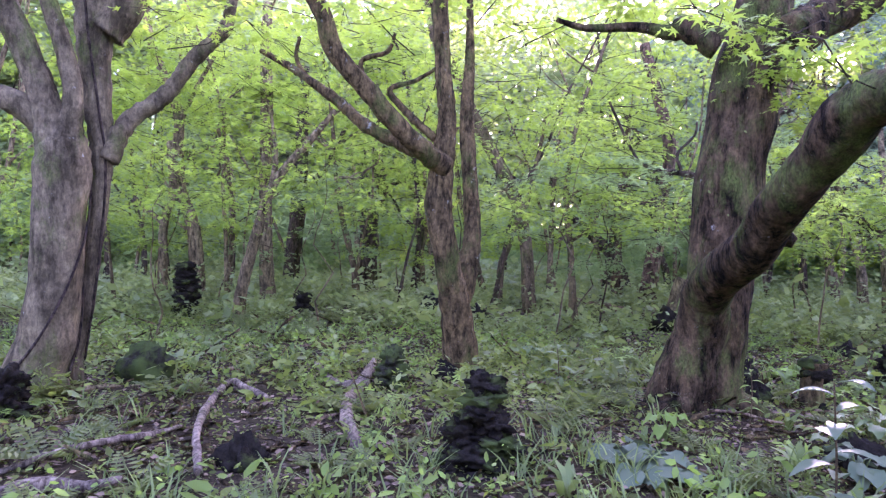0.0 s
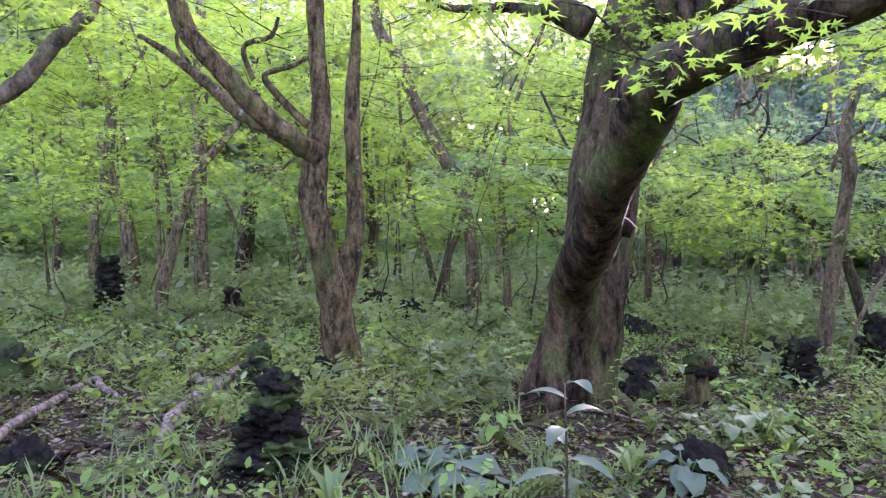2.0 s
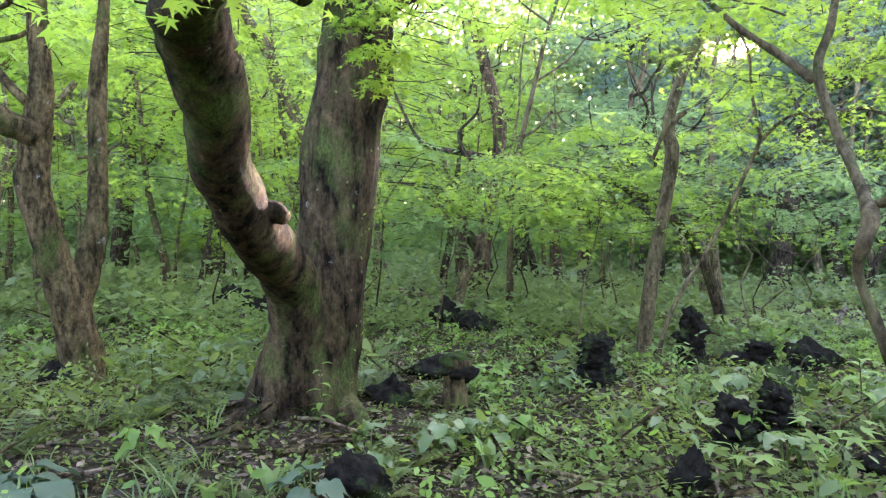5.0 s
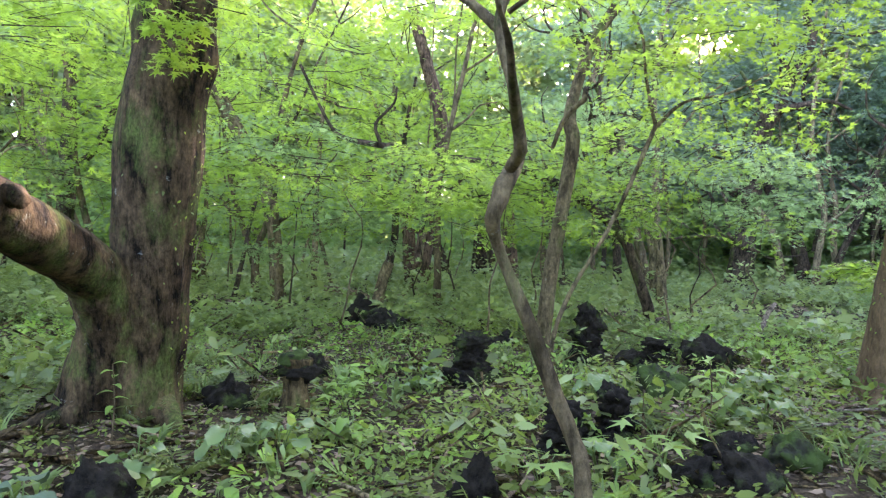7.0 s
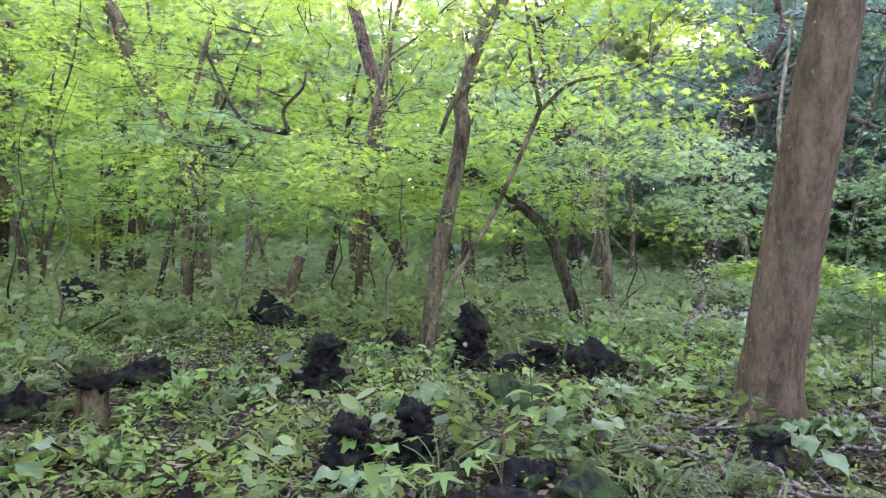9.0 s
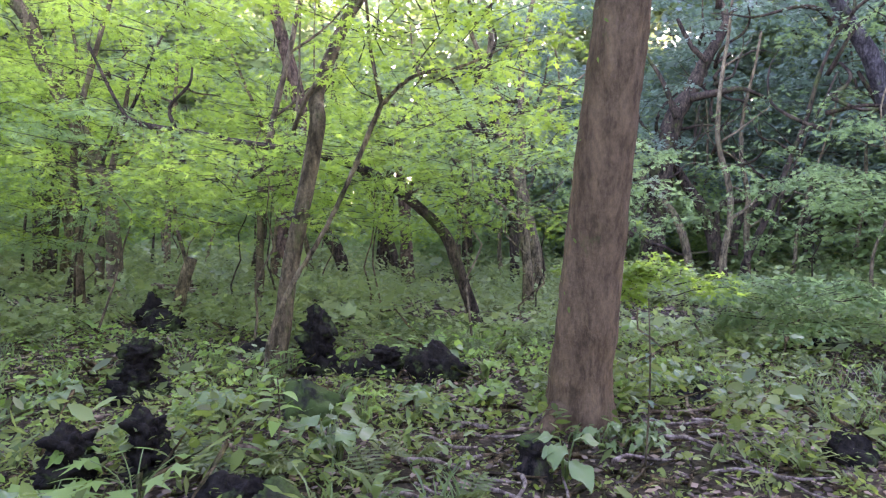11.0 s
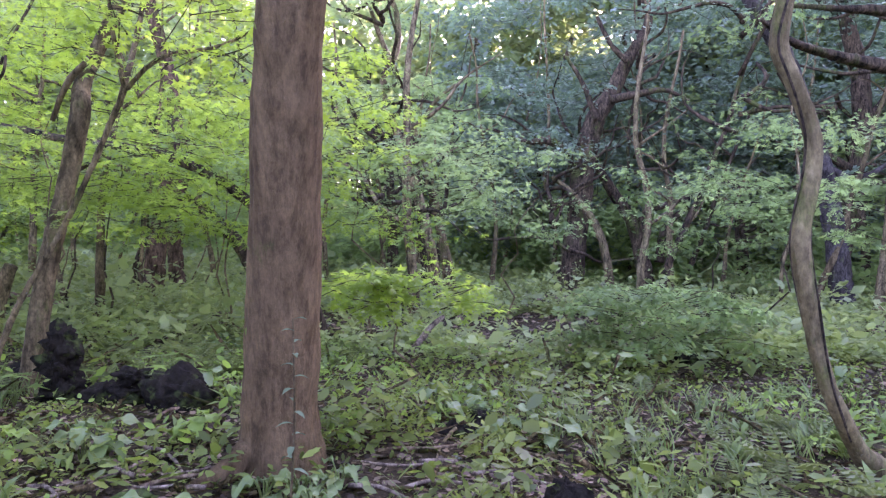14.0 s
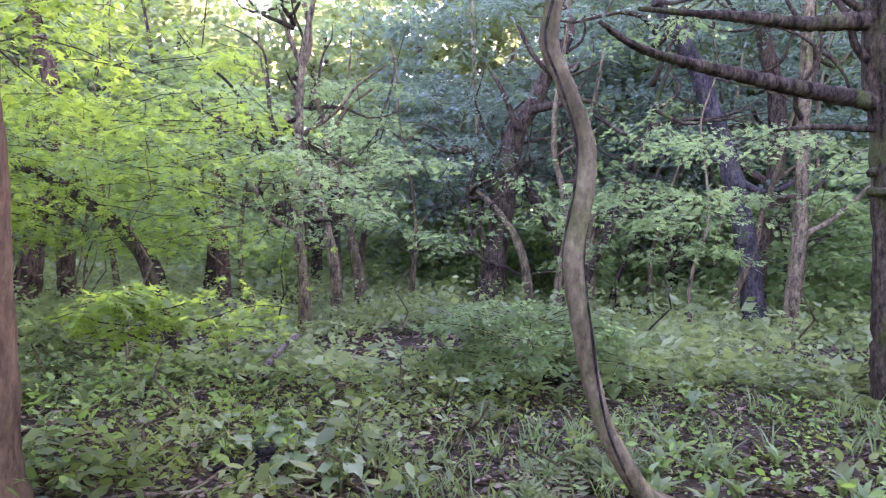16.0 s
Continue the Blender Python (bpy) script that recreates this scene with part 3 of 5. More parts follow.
plant_tree("forest_tree", bark_violet, "tilted violet-grey trunk in the shade", [
    ("trunk", [(18.94, 17.5, -0.2, 0.335), (18.85, 17.5, 0.41, 0.253), (18.66, 17.5, 1.73, 0.218), (18.25, 17.5, 3.4, 0.21), (17.72, 17.5, 4.83, 0.197), (17.43, 17.5, 5.54, 0.185), (16.95, 17.5, 6.24, 0.158), (16.51, 17.5, 6.94, 0.133)]),
    ("branch", [(18.38, 17.5, 3.16, 0.092), (19.11, 17.5, 2.94, 0.067), (19.82, 17.5, 3.32, 0.041)]),
])
plant_tree("forest_tree", bark_grey, "slender grey-brown forest tree among undergrowth", [
    ("trunk", [(19.04, 16.5, 0.19, 0.16), (19.18, 16.5, 1.76, 0.136), (19.21, 16.5, 3.33, 0.124), (19.21, 16.5, 5, 0.114), (19.21, 16.5, 6.68, 0.104)]),
    ("branch", [(19.2, 16.5, 1.99, 0.062), (19.82, 16.5, 2.34, 0.057), (20.6, 16.5, 3.04, 0.039)]),
])
plant_tree("forest_tree", bark_dark, "slender grey-brown forest tree among undergrowth", [
    ("trunk", [(19.7, 19, 1.23, 0.215), (20.03, 19, 3.38, 0.204), (20.03, 19, 5.25, 0.207), (19.63, 19, 6.83, 0.165), (19.45, 19, 8.15, 0.137)]),
    ("branch", [(19.97, 19, 3.24, 0.116), (19.2, 19, 3.75, 0.086), (18.48, 19, 4.92, 0.064), (18.05, 19, 5.56, 0.042)]),
    ("branch", [(20.06, 19, 4.31, 0.103), (20.78, 19, 5.28, 0.091), (21.01, 19, 6.62, 0.07), (21.24, 19, 7.7, 0.055)]),
])
plant_tree("forest_tree", bark_dark, "dark evergreen oak with crooked limbs", [
    ("trunk", [(13.54, 20.6, 0.2, 0.403), (13.65, 20.6, 1.3, 0.316), (13.79, 20.6, 2.48, 0.302), (13.84, 20.6, 3.5, 0.319), (14.14, 20.6, 4.68, 0.264), (14.49, 20.6, 5.25, 0.222), (14.91, 20.6, 6.17, 0.166), (15.43, 20.6, 7.2, 0.116), (15.18, 20.6, 7.92, 0.078)]),
    ("limb", [(14.45, 20.4, 5.12, 0.117), (15.18, 20.4, 5.28, 0.103), (15.82, 20.4, 5.39, 0.067), (16.49, 20.4, 5.15, 0.038)]),
    ("limb", [(13.84, 20.6, 3.5, 0.145), (12.98, 20.6, 4.04, 0.116), (12.32, 20.6, 4.02, 0.065), (11.44, 20.6, 4.32, 0.043)]),
    ("branch", [(14.07, 20.2, 4.54, 0.086), (13.69, 20.2, 5.46, 0.065), (13.24, 20.2, 6.16, 0.044)]),
    ("branch", [(14.82, 20.2, 6.06, 0.088), (14.38, 20.2, 6.47, 0.066), (14, 20.2, 7.17, 0.045)]),
])
plant_tree("forest_tree", bark_grey, "slender grey-brown forest tree among undergrowth", [
    ("trunk", [(14.44, 20, 0.62, 0.119), (14.16, 20, 1.68, 0.105), (13.59, 20, 2.51, 0.083), (12.94, 20, 3.06, 0.055)]),
])
plant_tree("forest_tree", bark_dark, "slender grey-brown forest tree among undergrowth", [
    ("trunk", [(15.81, 21.5, 0.57, 0.232), (15.42, 21.5, 1.95, 0.185), (14.82, 21.5, 2.86, 0.153), (14.34, 21.5, 3.62, 0.107), (13.93, 21.5, 4.38, 0.069)]),
    ("branch", [(15.68, 21.5, 1.49, 0.124), (15.77, 21.5, 2.27, 0.108), (16.76, 21.5, 2.6, 0.094), (17.61, 21.5, 3.01, 0.064), (18.3, 21.5, 3.26, 0.04)]),
    ("branch", [(16.19, 21.5, 0.89, 0.14), (16.32, 21.5, 1.82, 0.109), (16.92, 21.5, 2.45, 0.079)]),
])
plant_tree("forest_tree", bark_tan, "thin crooked pale tree", [
    ("trunk", [(10.38, 19, 0.51, 0.155), (10.14, 19, 1.64, 0.11), (9.96, 19, 2.43, 0.103), (9.6, 19, 3.41, 0.098), (8.89, 19, 4.12, 0.079), (8.71, 19, 5.17, 0.08), (9.01, 19, 5.9, 0.081), (8.98, 19, 6.76, 0.069), (8.68, 19, 7.41, 0.056)]),
    ("branch", [(9.57, 19, 3.54, 0.085), (9.27, 19, 4.79, 0.073), (8.71, 19, 5.96, 0.061), (8.36, 19, 6.87, 0.048)]),
    ("branch", [(9.49, 19, 3.87, 0.059), (9.94, 19, 4.67, 0.046), (10.58, 19, 5.22, 0.033)]),
])
plant_tree("forest_tree", bark_dark, "broken dark snag deep in the woods", [
    ("trunk", [(6.12, 22, 0.13, 0.224), (6.19, 22, 1.87, 0.191), (6.16, 22, 3.45, 0.192), (6.03, 22, 4.32, 0.226), (5.9, 22, 4.78, 0.113)]),
    ("branch", [(6.04, 22, 3.61, 0.096), (5.62, 22, 5.01, 0.073), (5.13, 22, 5.79, 0.05)]),
])
tree_F = plant_tree("forest_tree", bark_tan, "pale tree bending over at mid height", [
    ("trunk", [(1.78, 15, -0.29, 0.198), (1.72, 15, 0.28, 0.16), (1.61, 15, 1.54, 0.147), (1.3, 15, 2.67, 0.148), (0.69, 15, 3.79, 0.143), (0.22, 15, 4.67, 0.139), (-0.03, 15, 5.36, 0.134), (-0.52, 15, 6.05, 0.123), (-0.69, 15, 6.8, 0.106), (-0.81, 15, 7.56, 0.094)]),
    ("stem", [(1.06, 15.6, -0.38, 0.099), (1.08, 15.6, 0.92, 0.086), (1.27, 15.6, 1.51, 0.073), (1.49, 15.6, 2.34, 0.054)]),
    ("branch", [(1.57, 15, 2.3, 0.07), (1.71, 15, 2.86, 0.058), (1.87, 15, 3.64, 0.047), (1.98, 15, 4.31, 0.029)]),
])
plant_tree("forest_tree", bark_grey, "slender grey-brown forest tree among undergrowth", [
    ("trunk", [(2.25, 16, -0.13, 0.073), (2.27, 16, 1.29, 0.066), (2.3, 16, 2.77, 0.059), (2.42, 16, 4.24, 0.04), (2.46, 16, 5.3, 0.027)]),
])
plant_tree("leaning_snag", bark_grey, "short broken leaning snag", [
    ("trunk", [(4.01, 12.3, -0.2, 0.107), (4.12, 12.3, 0.29, 0.097), (4.23, 12.3, 0.74, 0.092), (4.32, 12.3, 0.97, 0.083)]),
])
tree_M = plant_tree("thin_sapling", bark_grey, "thin slanting sapling with a forked top", [
    ("trunk", [(6.52, 8.8, 0.33, 0.028), (6.71, 8.8, 0.86, 0.025), (7.05, 8.8, 1.45, 0.025), (7.32, 8.8, 2.03, 0.025), (7.59, 8.8, 2.69, 0.026)]),
    ("branch", [(7.59, 8.8, 2.68, 0.023), (7.47, 8.8, 3.23, 0.018), (7.42, 8.8, 3.67, 0.015), (7.27, 8.8, 4.01, 0.012)]),
    ("branch", [(7.59, 8.8, 2.68, 0.023), (7.89, 8.8, 2.95, 0.02), (8.37, 8.8, 3.06, 0.015), (8.81, 8.8, 3.27, 0.012)]),
])
tree_X = plant_tree("arched_tree", bark_dark, "dark bare trunk arching low over the undergrowth", [
    ("trunk", [(8.59, 12.3, 0.23, 0.099), (8.47, 12.27, 0.57, 0.09), (8.32, 12.24, 0.99, 0.09), (8.08, 12.22, 1.49, 0.081), (7.4, 12.19, 2.07, 0.074), (6.72, 12.16, 2.43, 0.07), (6.05, 12.14, 2.58, 0.067), (5.14, 12.11, 2.69, 0.06), (4.39, 12.08, 2.83, 0.053), (3.6, 12.05, 2.96, 0.041), (3.32, 12.03, 3.22, 0.027), (2.87, 12, 4.11, 0.024)]),
    ("branch", [(5.76, 12, 2.52, 0.037), (5.51, 12, 2.35, 0.033), (5.3, 12, 2.18, 0.025)]),
    ("branch", [(4.17, 12, 2.9, 0.035), (4.09, 12, 3.19, 0.027), (4.38, 12, 3.52, 0.022), (4.42, 12, 3.77, 0.018)]),
])
plant_tree("forest_tree", bark_grey, "slender grey-brown forest tree among undergrowth", [
    ("trunk", [(-5.27, 13.3, 0.65, 0.171), (-5.37, 13.3, 1.71, 0.134), (-5.76, 13.3, 2.76, 0.124), (-5.74, 13.3, 4.05, 0.1), (-6.33, 13.3, 5.46, 0.091), (-6.53, 13.3, 6.51, 0.067)]),
    ("branch", [(-5.77, 13.3, 3.58, 0.075), (-5.51, 13.3, 4.29, 0.05), (-4.99, 13.3, 5.23, 0.037)]),
])
plant_tree("forest_tree", bark_grey, "slender grey-brown forest tree among undergrowth", [
    ("trunk", [(-3.56, 11.3, 0.46, 0.112), (-3.33, 11.3, 1.42, 0.1), (-3.03, 11.3, 2.41, 0.08), (-2.46, 11.3, 3.12, 0.069), (-1.93, 11.3, 3.76, 0.049)]),
    ("branch", [(-3.03, 11.3, 2.41, 0.06), (-2.98, 11.3, 3.01, 0.045), (-3.08, 11.3, 3.7, 0.03)]),
])
plant_tree("forest_tree", bark_grey, "slender grey-brown forest tree among undergrowth", [
    ("trunk", [(-5.84, 13, 0.19, 0.11), (-5.85, 13, 1.69, 0.085), (-5.67, 13, 2.38, 0.085), (-5.77, 13, 3.42, 0.055)]),
    ("branch", [(-5.85, 13, 1.75, 0.061), (-6.19, 13, 2, 0.049), (-6.46, 13, 2.25, 0.037)]),
])
plant_tree("forest_tree", bark_grey, "slender grey-brown forest tree among undergrowth", [
    ("trunk", [(-4.86, 14, 0.44, 0.063), (-4.81, 14, 1.99, 0.057), (-4.99, 14, 3.09, 0.051), (-5.2, 14, 3.95, 0.039)]),
])
plant_tree("forest_tree", bark_dark, "slender grey-brown forest tree among undergrowth", [
    ("trunk", [(-4.75, 18, 0.1, 0.236), (-4.52, 18, 2.63, 0.219), (-4.48, 18, 4.36, 0.174), (-4.44, 18, 6.24, 0.129)]),
    ("branch", [(-4.52, 18, 2.79, 0.11), (-3.82, 18, 3.43, 0.093), (-3.29, 18, 4.53, 0.062)]),
])
plant_tree("forest_tree", bark_dark, "slender grey-brown forest tree among undergrowth", [
    ("trunk", [(-2.91, 20, -0.02, 0.289), (-2.88, 20, 2.28, 0.289), (-2.64, 20, 3.06, 0.238), (-2.71, 20, 4.19, 0.154)]),
    ("branch", [(-2.67, 20, 2.89, 0.136), (-2.21, 20, 3.25, 0.102), (-1.43, 20, 3.52, 0.067), (-0.57, 20, 3.71, 0.042)]),
])
plant_tree("forest_tree", bark_grey, "slender grey-brown forest tree among undergrowth", [
    ("trunk", [(-0.97, 18, -0.01, 0.061), (-1.08, 18, 1.31, 0.06), (-1.26, 18, 2.08, 0.06), (-1.22, 18, 3.48, 0.046)]),
])
plant_tree("forest_tree", bark_red_dark, "slender grey-brown forest tree among undergrowth", [
    ("trunk", [(4.32, 18, -0.15, 0.2), (4.2, 18, 1.6, 0.153), (4.4, 18, 2.9, 0.138), (4.46, 18, 3.59, 0.077)]),
    ("branch", [(4.3, 18, 2.21, 0.077), (3.72, 18, 2.43, 0.069), (3.41, 18, 2.65, 0.046)]),
])
plant_tree("forest_tree", bark_red_dark, "slender grey-brown forest tree among undergrowth", [
    ("trunk", [(4.58, 16, -0.04, 0.26), (4.7, 16, 1.23, 0.182), (4.87, 16, 2.55, 0.129), (5.01, 16, 3.87, 0.154), (4.68, 16, 5.16, 0.133), (4.34, 16, 6.34, 0.125)]),
    ("branch", [(4.91, 16, 2.79, 0.082), (4.43, 16, 2.54, 0.059), (3.82, 16, 2.77, 0.048)]),
])
plant_tree("forest_tree", bark_grey, "slender grey-brown forest tree among undergrowth", [
    ("trunk", [(10.08, 17, 0.32, 0.128), (9.99, 17, 1.21, 0.108), (9.67, 17, 2.35, 0.102), (9.23, 17, 3.6, 0.089), (8.96, 17, 4.1, 0.064)]),
])
plant_tree("forest_tree", bark_red_dark, "slender grey-brown forest tree among undergrowth", [
    ("trunk", [(6.99, 20, 0.15, 0.191), (6.87, 20, 1.85, 0.147), (6.68, 20, 3.65, 0.118), (6.76, 20, 4.7, 0.09)]),
])
plant_tree("forest_tree", bark_dark, "slender grey-brown forest tree among undergrowth", [
    ("trunk", [(9.79, 19.5, 0.65, 0.123), (9.69, 19.5, 1.91, 0.095), (9.6, 19.5, 3.03, 0.068)]),
])
plant_tree("forest_tree", bark_dark, "slender grey-brown forest tree among undergrowth", [
    ("trunk", [(-10.06, 18, 0.28, 0.09), (-10.1, 18, 1.54, 0.081), (-10.61, 18, 2.63, 0.064)]),
])
plant_tree("forest_tree", bark_grey, "slender grey-brown forest tree among undergrowth", [
    ("trunk", [(-3.81, 13.5, 0.16, 0.181), (-3.88, 13.5, 1.37, 0.145), (-3.92, 13.5, 2.75, 0.133), (-3.92, 13.5, 4.13, 0.135), (-3.97, 13.5, 5.27, 0.125), (-3.95, 13.5, 6.41, 0.102)]),
])
plant_tree("forest_tree", bark_dark, "slender grey-brown forest tree among undergrowth", [
    ("trunk", [(22.18, 22, 1.34, 0.123), (21.96, 22, 2.78, 0.105), (22, 22, 4.06, 0.079)]),
])
plant_tree("forest_tree", bark_dark, "slender grey-brown forest tree among undergrowth", [
    ("trunk", [(19.63, 24, 0.94, 0.187), (19.5, 24, 2.17, 0.15), (19.73, 24, 3.42, 0.113)]),
])
plant_tree("forest_tree", bark_dark, "slender grey-brown forest tree among undergrowth", [
    ("trunk", [(8.63, 24, -0, 0.205), (8.57, 24, 1.72, 0.154), (8.43, 24, 3.79, 0.12)]),
])
plant_tree("forest_tree", bark_dark, "slender grey-brown forest tree among undergrowth", [
    ("trunk", [(5.09, 21, 0.27, 0.185), (4.71, 21, 1.13, 0.186), (3.83, 21, 1.98, 0.158), (3.1, 21, 2.53, 0.112)]),
])


def dead_branch(name, pts):
    x, y, z, r = pts[0]
    low = min(p[2] - p[3] - ground_z(p[0], p[1]) for p in pts)
    pts = [(a, b, c - low - 0.01, d) for a, b, c, d in pts]
    v, f = tube(pts, (x, y, ground_z(x, y)), 9, 0.06, 0.35, x)
    ob = mesh_part(name, v, f, wood_pale if name == "dead_branch" else wood_tan)
    ob.location = (x, y, ground_z(x, y))
    tagged(ob, "bare bleached dead branch lying on the forest floor" if name == "dead_branch" else "mossy fallen log on the forest floor", "branch" if name == "dead_branch" else "log")


dead_branch("fallen_log", [(2.61, 14.6, 0.13, 0.05), (3.15, 14.67, 0.06, 0.066), (3.91, 14.73, -0.09, 0.071), (4.89, 14.8, 0.01, 0.054)])
dead_branch("dead_branch", [(-1.02, 4.07, 0.01, 0.028), (-1.37, 4.82, 0.08, 0.033), (-1.74, 5.94, 0.01, 0.037), (-1.84, 6.62, 0.03, 0.038), (-1.5, 6.22, 0.06, 0.032), (-1.24, 6.03, 0.03, 0.025)])
dead_branch("dead_branch", [(-0.09, 4.55, 0.03, 0.05), (-0.34, 5.3, 0.07, 0.053), (-0.44, 6.18, 0.04, 0.061), (-0.45, 7.01, 0.09, 0.05), (-0.51, 7.57, 0.08, 0.03)])
dead_branch("dead_branch", [(-1.09, 7.19, 0.08, 0.033), (-0.72, 6.57, 0.01, 0.044), (-0.36, 6.38, 0.06, 0.049)])
dead_branch("dead_branch", [(-2.02, 3.56, 0.01, 0.037), (-1.87, 3.73, 0.04, 0.046), (-1.59, 3.78, 0.02, 0.036), (-1.35, 3.75, 0.09, 0.02)])
dead_branch("dead_branch", [(-1.75, 3.3, 0.01, 0.03), (-1.5, 3.42, 0.03, 0.034), (-1.2, 3.4, 0.04, 0.03), (-0.9, 3.5, 0.03, 0.016)])
dead_branch("dead_branch", [(-2.3, 4.0, 0.01, 0.022), (-1.95, 4.3, 0.1, 0.026), (-1.7, 4.75, 0.06, 0.024), (-1.62, 5.1, 0.03, 0.014)])
dead_branch("dead_branch", [(9.85, 11.2, 0.19, 0.046), (9.99, 11.33, 0.34, 0.043), (10.13, 11.47, 0.53, 0.037), (10.29, 11.6, 0.65, 0.027)])


# ---- black lava rocks ----
def lump(rx, ry, rz, seed, rough=0.45, n=3):
    bm = bmesh.new()
    bmesh.ops.create_icosphere(bm, subdivisions=n, radius=1)
    for vert in bm.verts:
        d = vert.co.normalized()
        k = 1 + rough * noise.noise(d * 1.5 + Vector((seed, 0, 0))) + 0.75 * rough * noise.noise(d * 3.5 + Vector((0, seed, 0))) + 0.5 * rough * noise.noise(d * 8 + Vector((0, 0, seed)))
        vert.co = Vector((d.x * rx, d.y * ry, d.z * rz)) * k
    v, f = [tuple(a.co) for a in bm.verts], [[a.index for a in b.verts] for b in bm.faces]
    bm.free()
    return v, f


rocks = []


def boulder(x, y, w, h, material):
    """One rough upright rock, its foot sunk into the soil."""
    rocks.append((x, y, w))
    if h > 0.85 * w and h > 0.3:
        return stacked("standing_rock", "tall rough mossy lava rock standing upright" if material == rock_moss else "tall rough black lava rock standing upright", x, y, w, h, 3, True, material)
    s = 13.7 * x + 5.1 * y
    v, f = lump(1, 1, 1, s, 0.25, 4)
    out = []
    for a, b, c in v:
        q = Vector((a, b, c))
        k = 1 + 0.26 * noise.noise(q * 1.4 + Vector((s, 0, 0))) - 0.26 * abs(noise.noise(q * 2.8 + Vector((0, s, 0)))) + 0.13 * noise.noise(q * 6 + Vector((0, 0, s))) + 0.05 * noise.noise(q * 14)
        t = max(0.0, c)
        out.append(((a * (1.1 - 0.38 * t) + 0.3 * math.sin(s) * t) * k * w * 0.5, b * (1.1 - 0.35 * t) * k * w * 0.42, c * k * h * 0.66 + h * 0.34))
    v = out
    ob = mesh_part("lava_rock", v, f, material)
    ob.location = (x, y + 0.3 * w, ground_z(x, y))
    tagged(ob, "moss-grown lava rock among the undergrowth" if material == rock_moss else "rough black lava rock among the undergrowth", "rock", "lava rocks")


def stacked(name, label, x, y, w, h, courses, flat, material=None):
    gz = ground_z(x, y)
    pile = base_of(name, x, y + 0.3 * w, gz, label, "rock" if name == "standing_rock" else "cairn")
    z, r = -0.03, random.Random(int(100 * x))
    for k in range(courses):
        t = k / max(1, courses - 1)
        hh = h / courses
        count = 1 if flat else max(1, round(5 * (1 - t) ** 0.7))
        ww = w * (1.0 - (0.25 if flat else 0.5) * t)
        for j in range(count):
            a = 6.28 * j / count + k + 0.5
            rr = 0 if count == 1 else ww * 0.27
            size = ww * (0.5 if count == 1 else 0.33)
            v, f = lump(size * r.uniform(0.85, 1.1), size * r.uniform(0.8, 1.0), hh * r.uniform(0.6, 0.85), r.uniform(0, 99), 0.6 if courses < 8 else 0.35, 4)
            ox, oy = rr * math.cos(a) + r.uniform(-0.02, 0.02), rr * math.sin(a) + r.uniform(-0.02, 0.02)
            v = [(p + ox, q + oy, s + z + hh * 0.5) for p, q, s in v]
            mesh_part("rock", v, f, material or (rock_moss if r.random() < 0.35 and not flat else rock_black), pile)
        z += hh


def cairn(x, y, w, h):
    stacked("rock_cairn", "pile of rough black mossy lava rocks", x, y, w, h, 7, False)


def slab_stack(x, y, w, h):
    stacked("slab_stack", "stack of flat black lava slabs", x, y, w, h, 8, True)


def stump(x, y, w, h, material):
    gz = ground_z(x, y)
    ob = base_of("tree_stump", x, y + 0.3 * w, gz, "weathered brown stump with a flat broken cap" if material == bark_brown else "blackened rotten tree stump", "stump")
    v, f = tube([(0, 0, -0.1, w * 0.5), (0, 0, 0.05, w * 0.42), (0.01, 0, h * 0.55, w * 0.33), (0.02, 0, h * 0.95, w * 0.36)], (0, 0, 0), 16, 0.03, 0.3, x)
    mesh_part("base", v, f, material, ob)
    v, f = lump(w * 0.46, w * 0.4, h * 0.15, x, 0.5, 3)
    mesh_part("cap", [(a + 0.03, b, c + h * 0.72) for a, b, c in v], f, rock_black, ob, "dark flat cap")
    v, f = lump(w * 0.36, w * 0.3, h * 0.14, y, 0.5, 3)
    mesh_part("top", [(a, b, c + h * 0.92) for a, b, c in v], f, rock_moss, ob)


cairn(0.77, 4.13, 0.47, 0.60)
boulder(-0.14, 6.44, 0.33, 0.41, rock_moss)
boulder(-2.74, 6.37, 0.56, 0.44, rock_moss)
boulder(-0.81, 4.24, 0.30, 0.23, rock_black)
slab_stack(-4.70, 11.49, 0.51, 1.05)
boulder(-2.73, 12.26, 0.35, 0.44, rock_black)
boulder(0.60, 12.95, 0.51, 0.37, rock_black)
boulder(3.54, 4.88, 0.36, 0.27, rock_black)
stump(4.11, 6.84, 0.32, 0.5, bark_brown)
boulder(3.51, 6.88, 0.34, 0.23, rock_black)
boulder(3.87, 8.14, 0.47, 0.25, rock_black)
boulder(5.62, 7.94, 0.41, 0.51, rock_black)
boulder(6.03, 9.95, 0.34, 0.22, rock_black)
boulder(6.96, 8.90, 0.38, 0.65, rock_black)
boulder(7.66, 8.73, 0.33, 0.31, rock_black)
boulder(8.17, 8.48, 0.51, 0.34, rock_black)
boulder(5.57, 5.10, 0.24, 0.27, rock_black)
boulder(7.15, 5.17, 0.37, 0.19, rock_black)
boulder(6.88, 5.30, 0.26, 0.16, rock_black)
boulder(7.21, 5.63, 0.33, 0.16, rock_black)
boulder(7.55, 5.43, 0.32, 0.19, rock_moss)
boulder(7.29, 7.22, 0.40, 0.27, rock_moss)
boulder(3.92, 11.70, 0.50, 0.40, rock_black)
boulder(6.21, 5.93, 0.33, 0.36, rock_black)
boulder(6.60, 6.10, 0.27, 0.37, rock_black)
stump(8.84, 6.33, 0.27, 0.21, wood_black)
boulder(11.03, 6.85, 0.32, 0.22, rock_black)
stump(10.58, 8.45, 0.16, 0.23, wood_black)
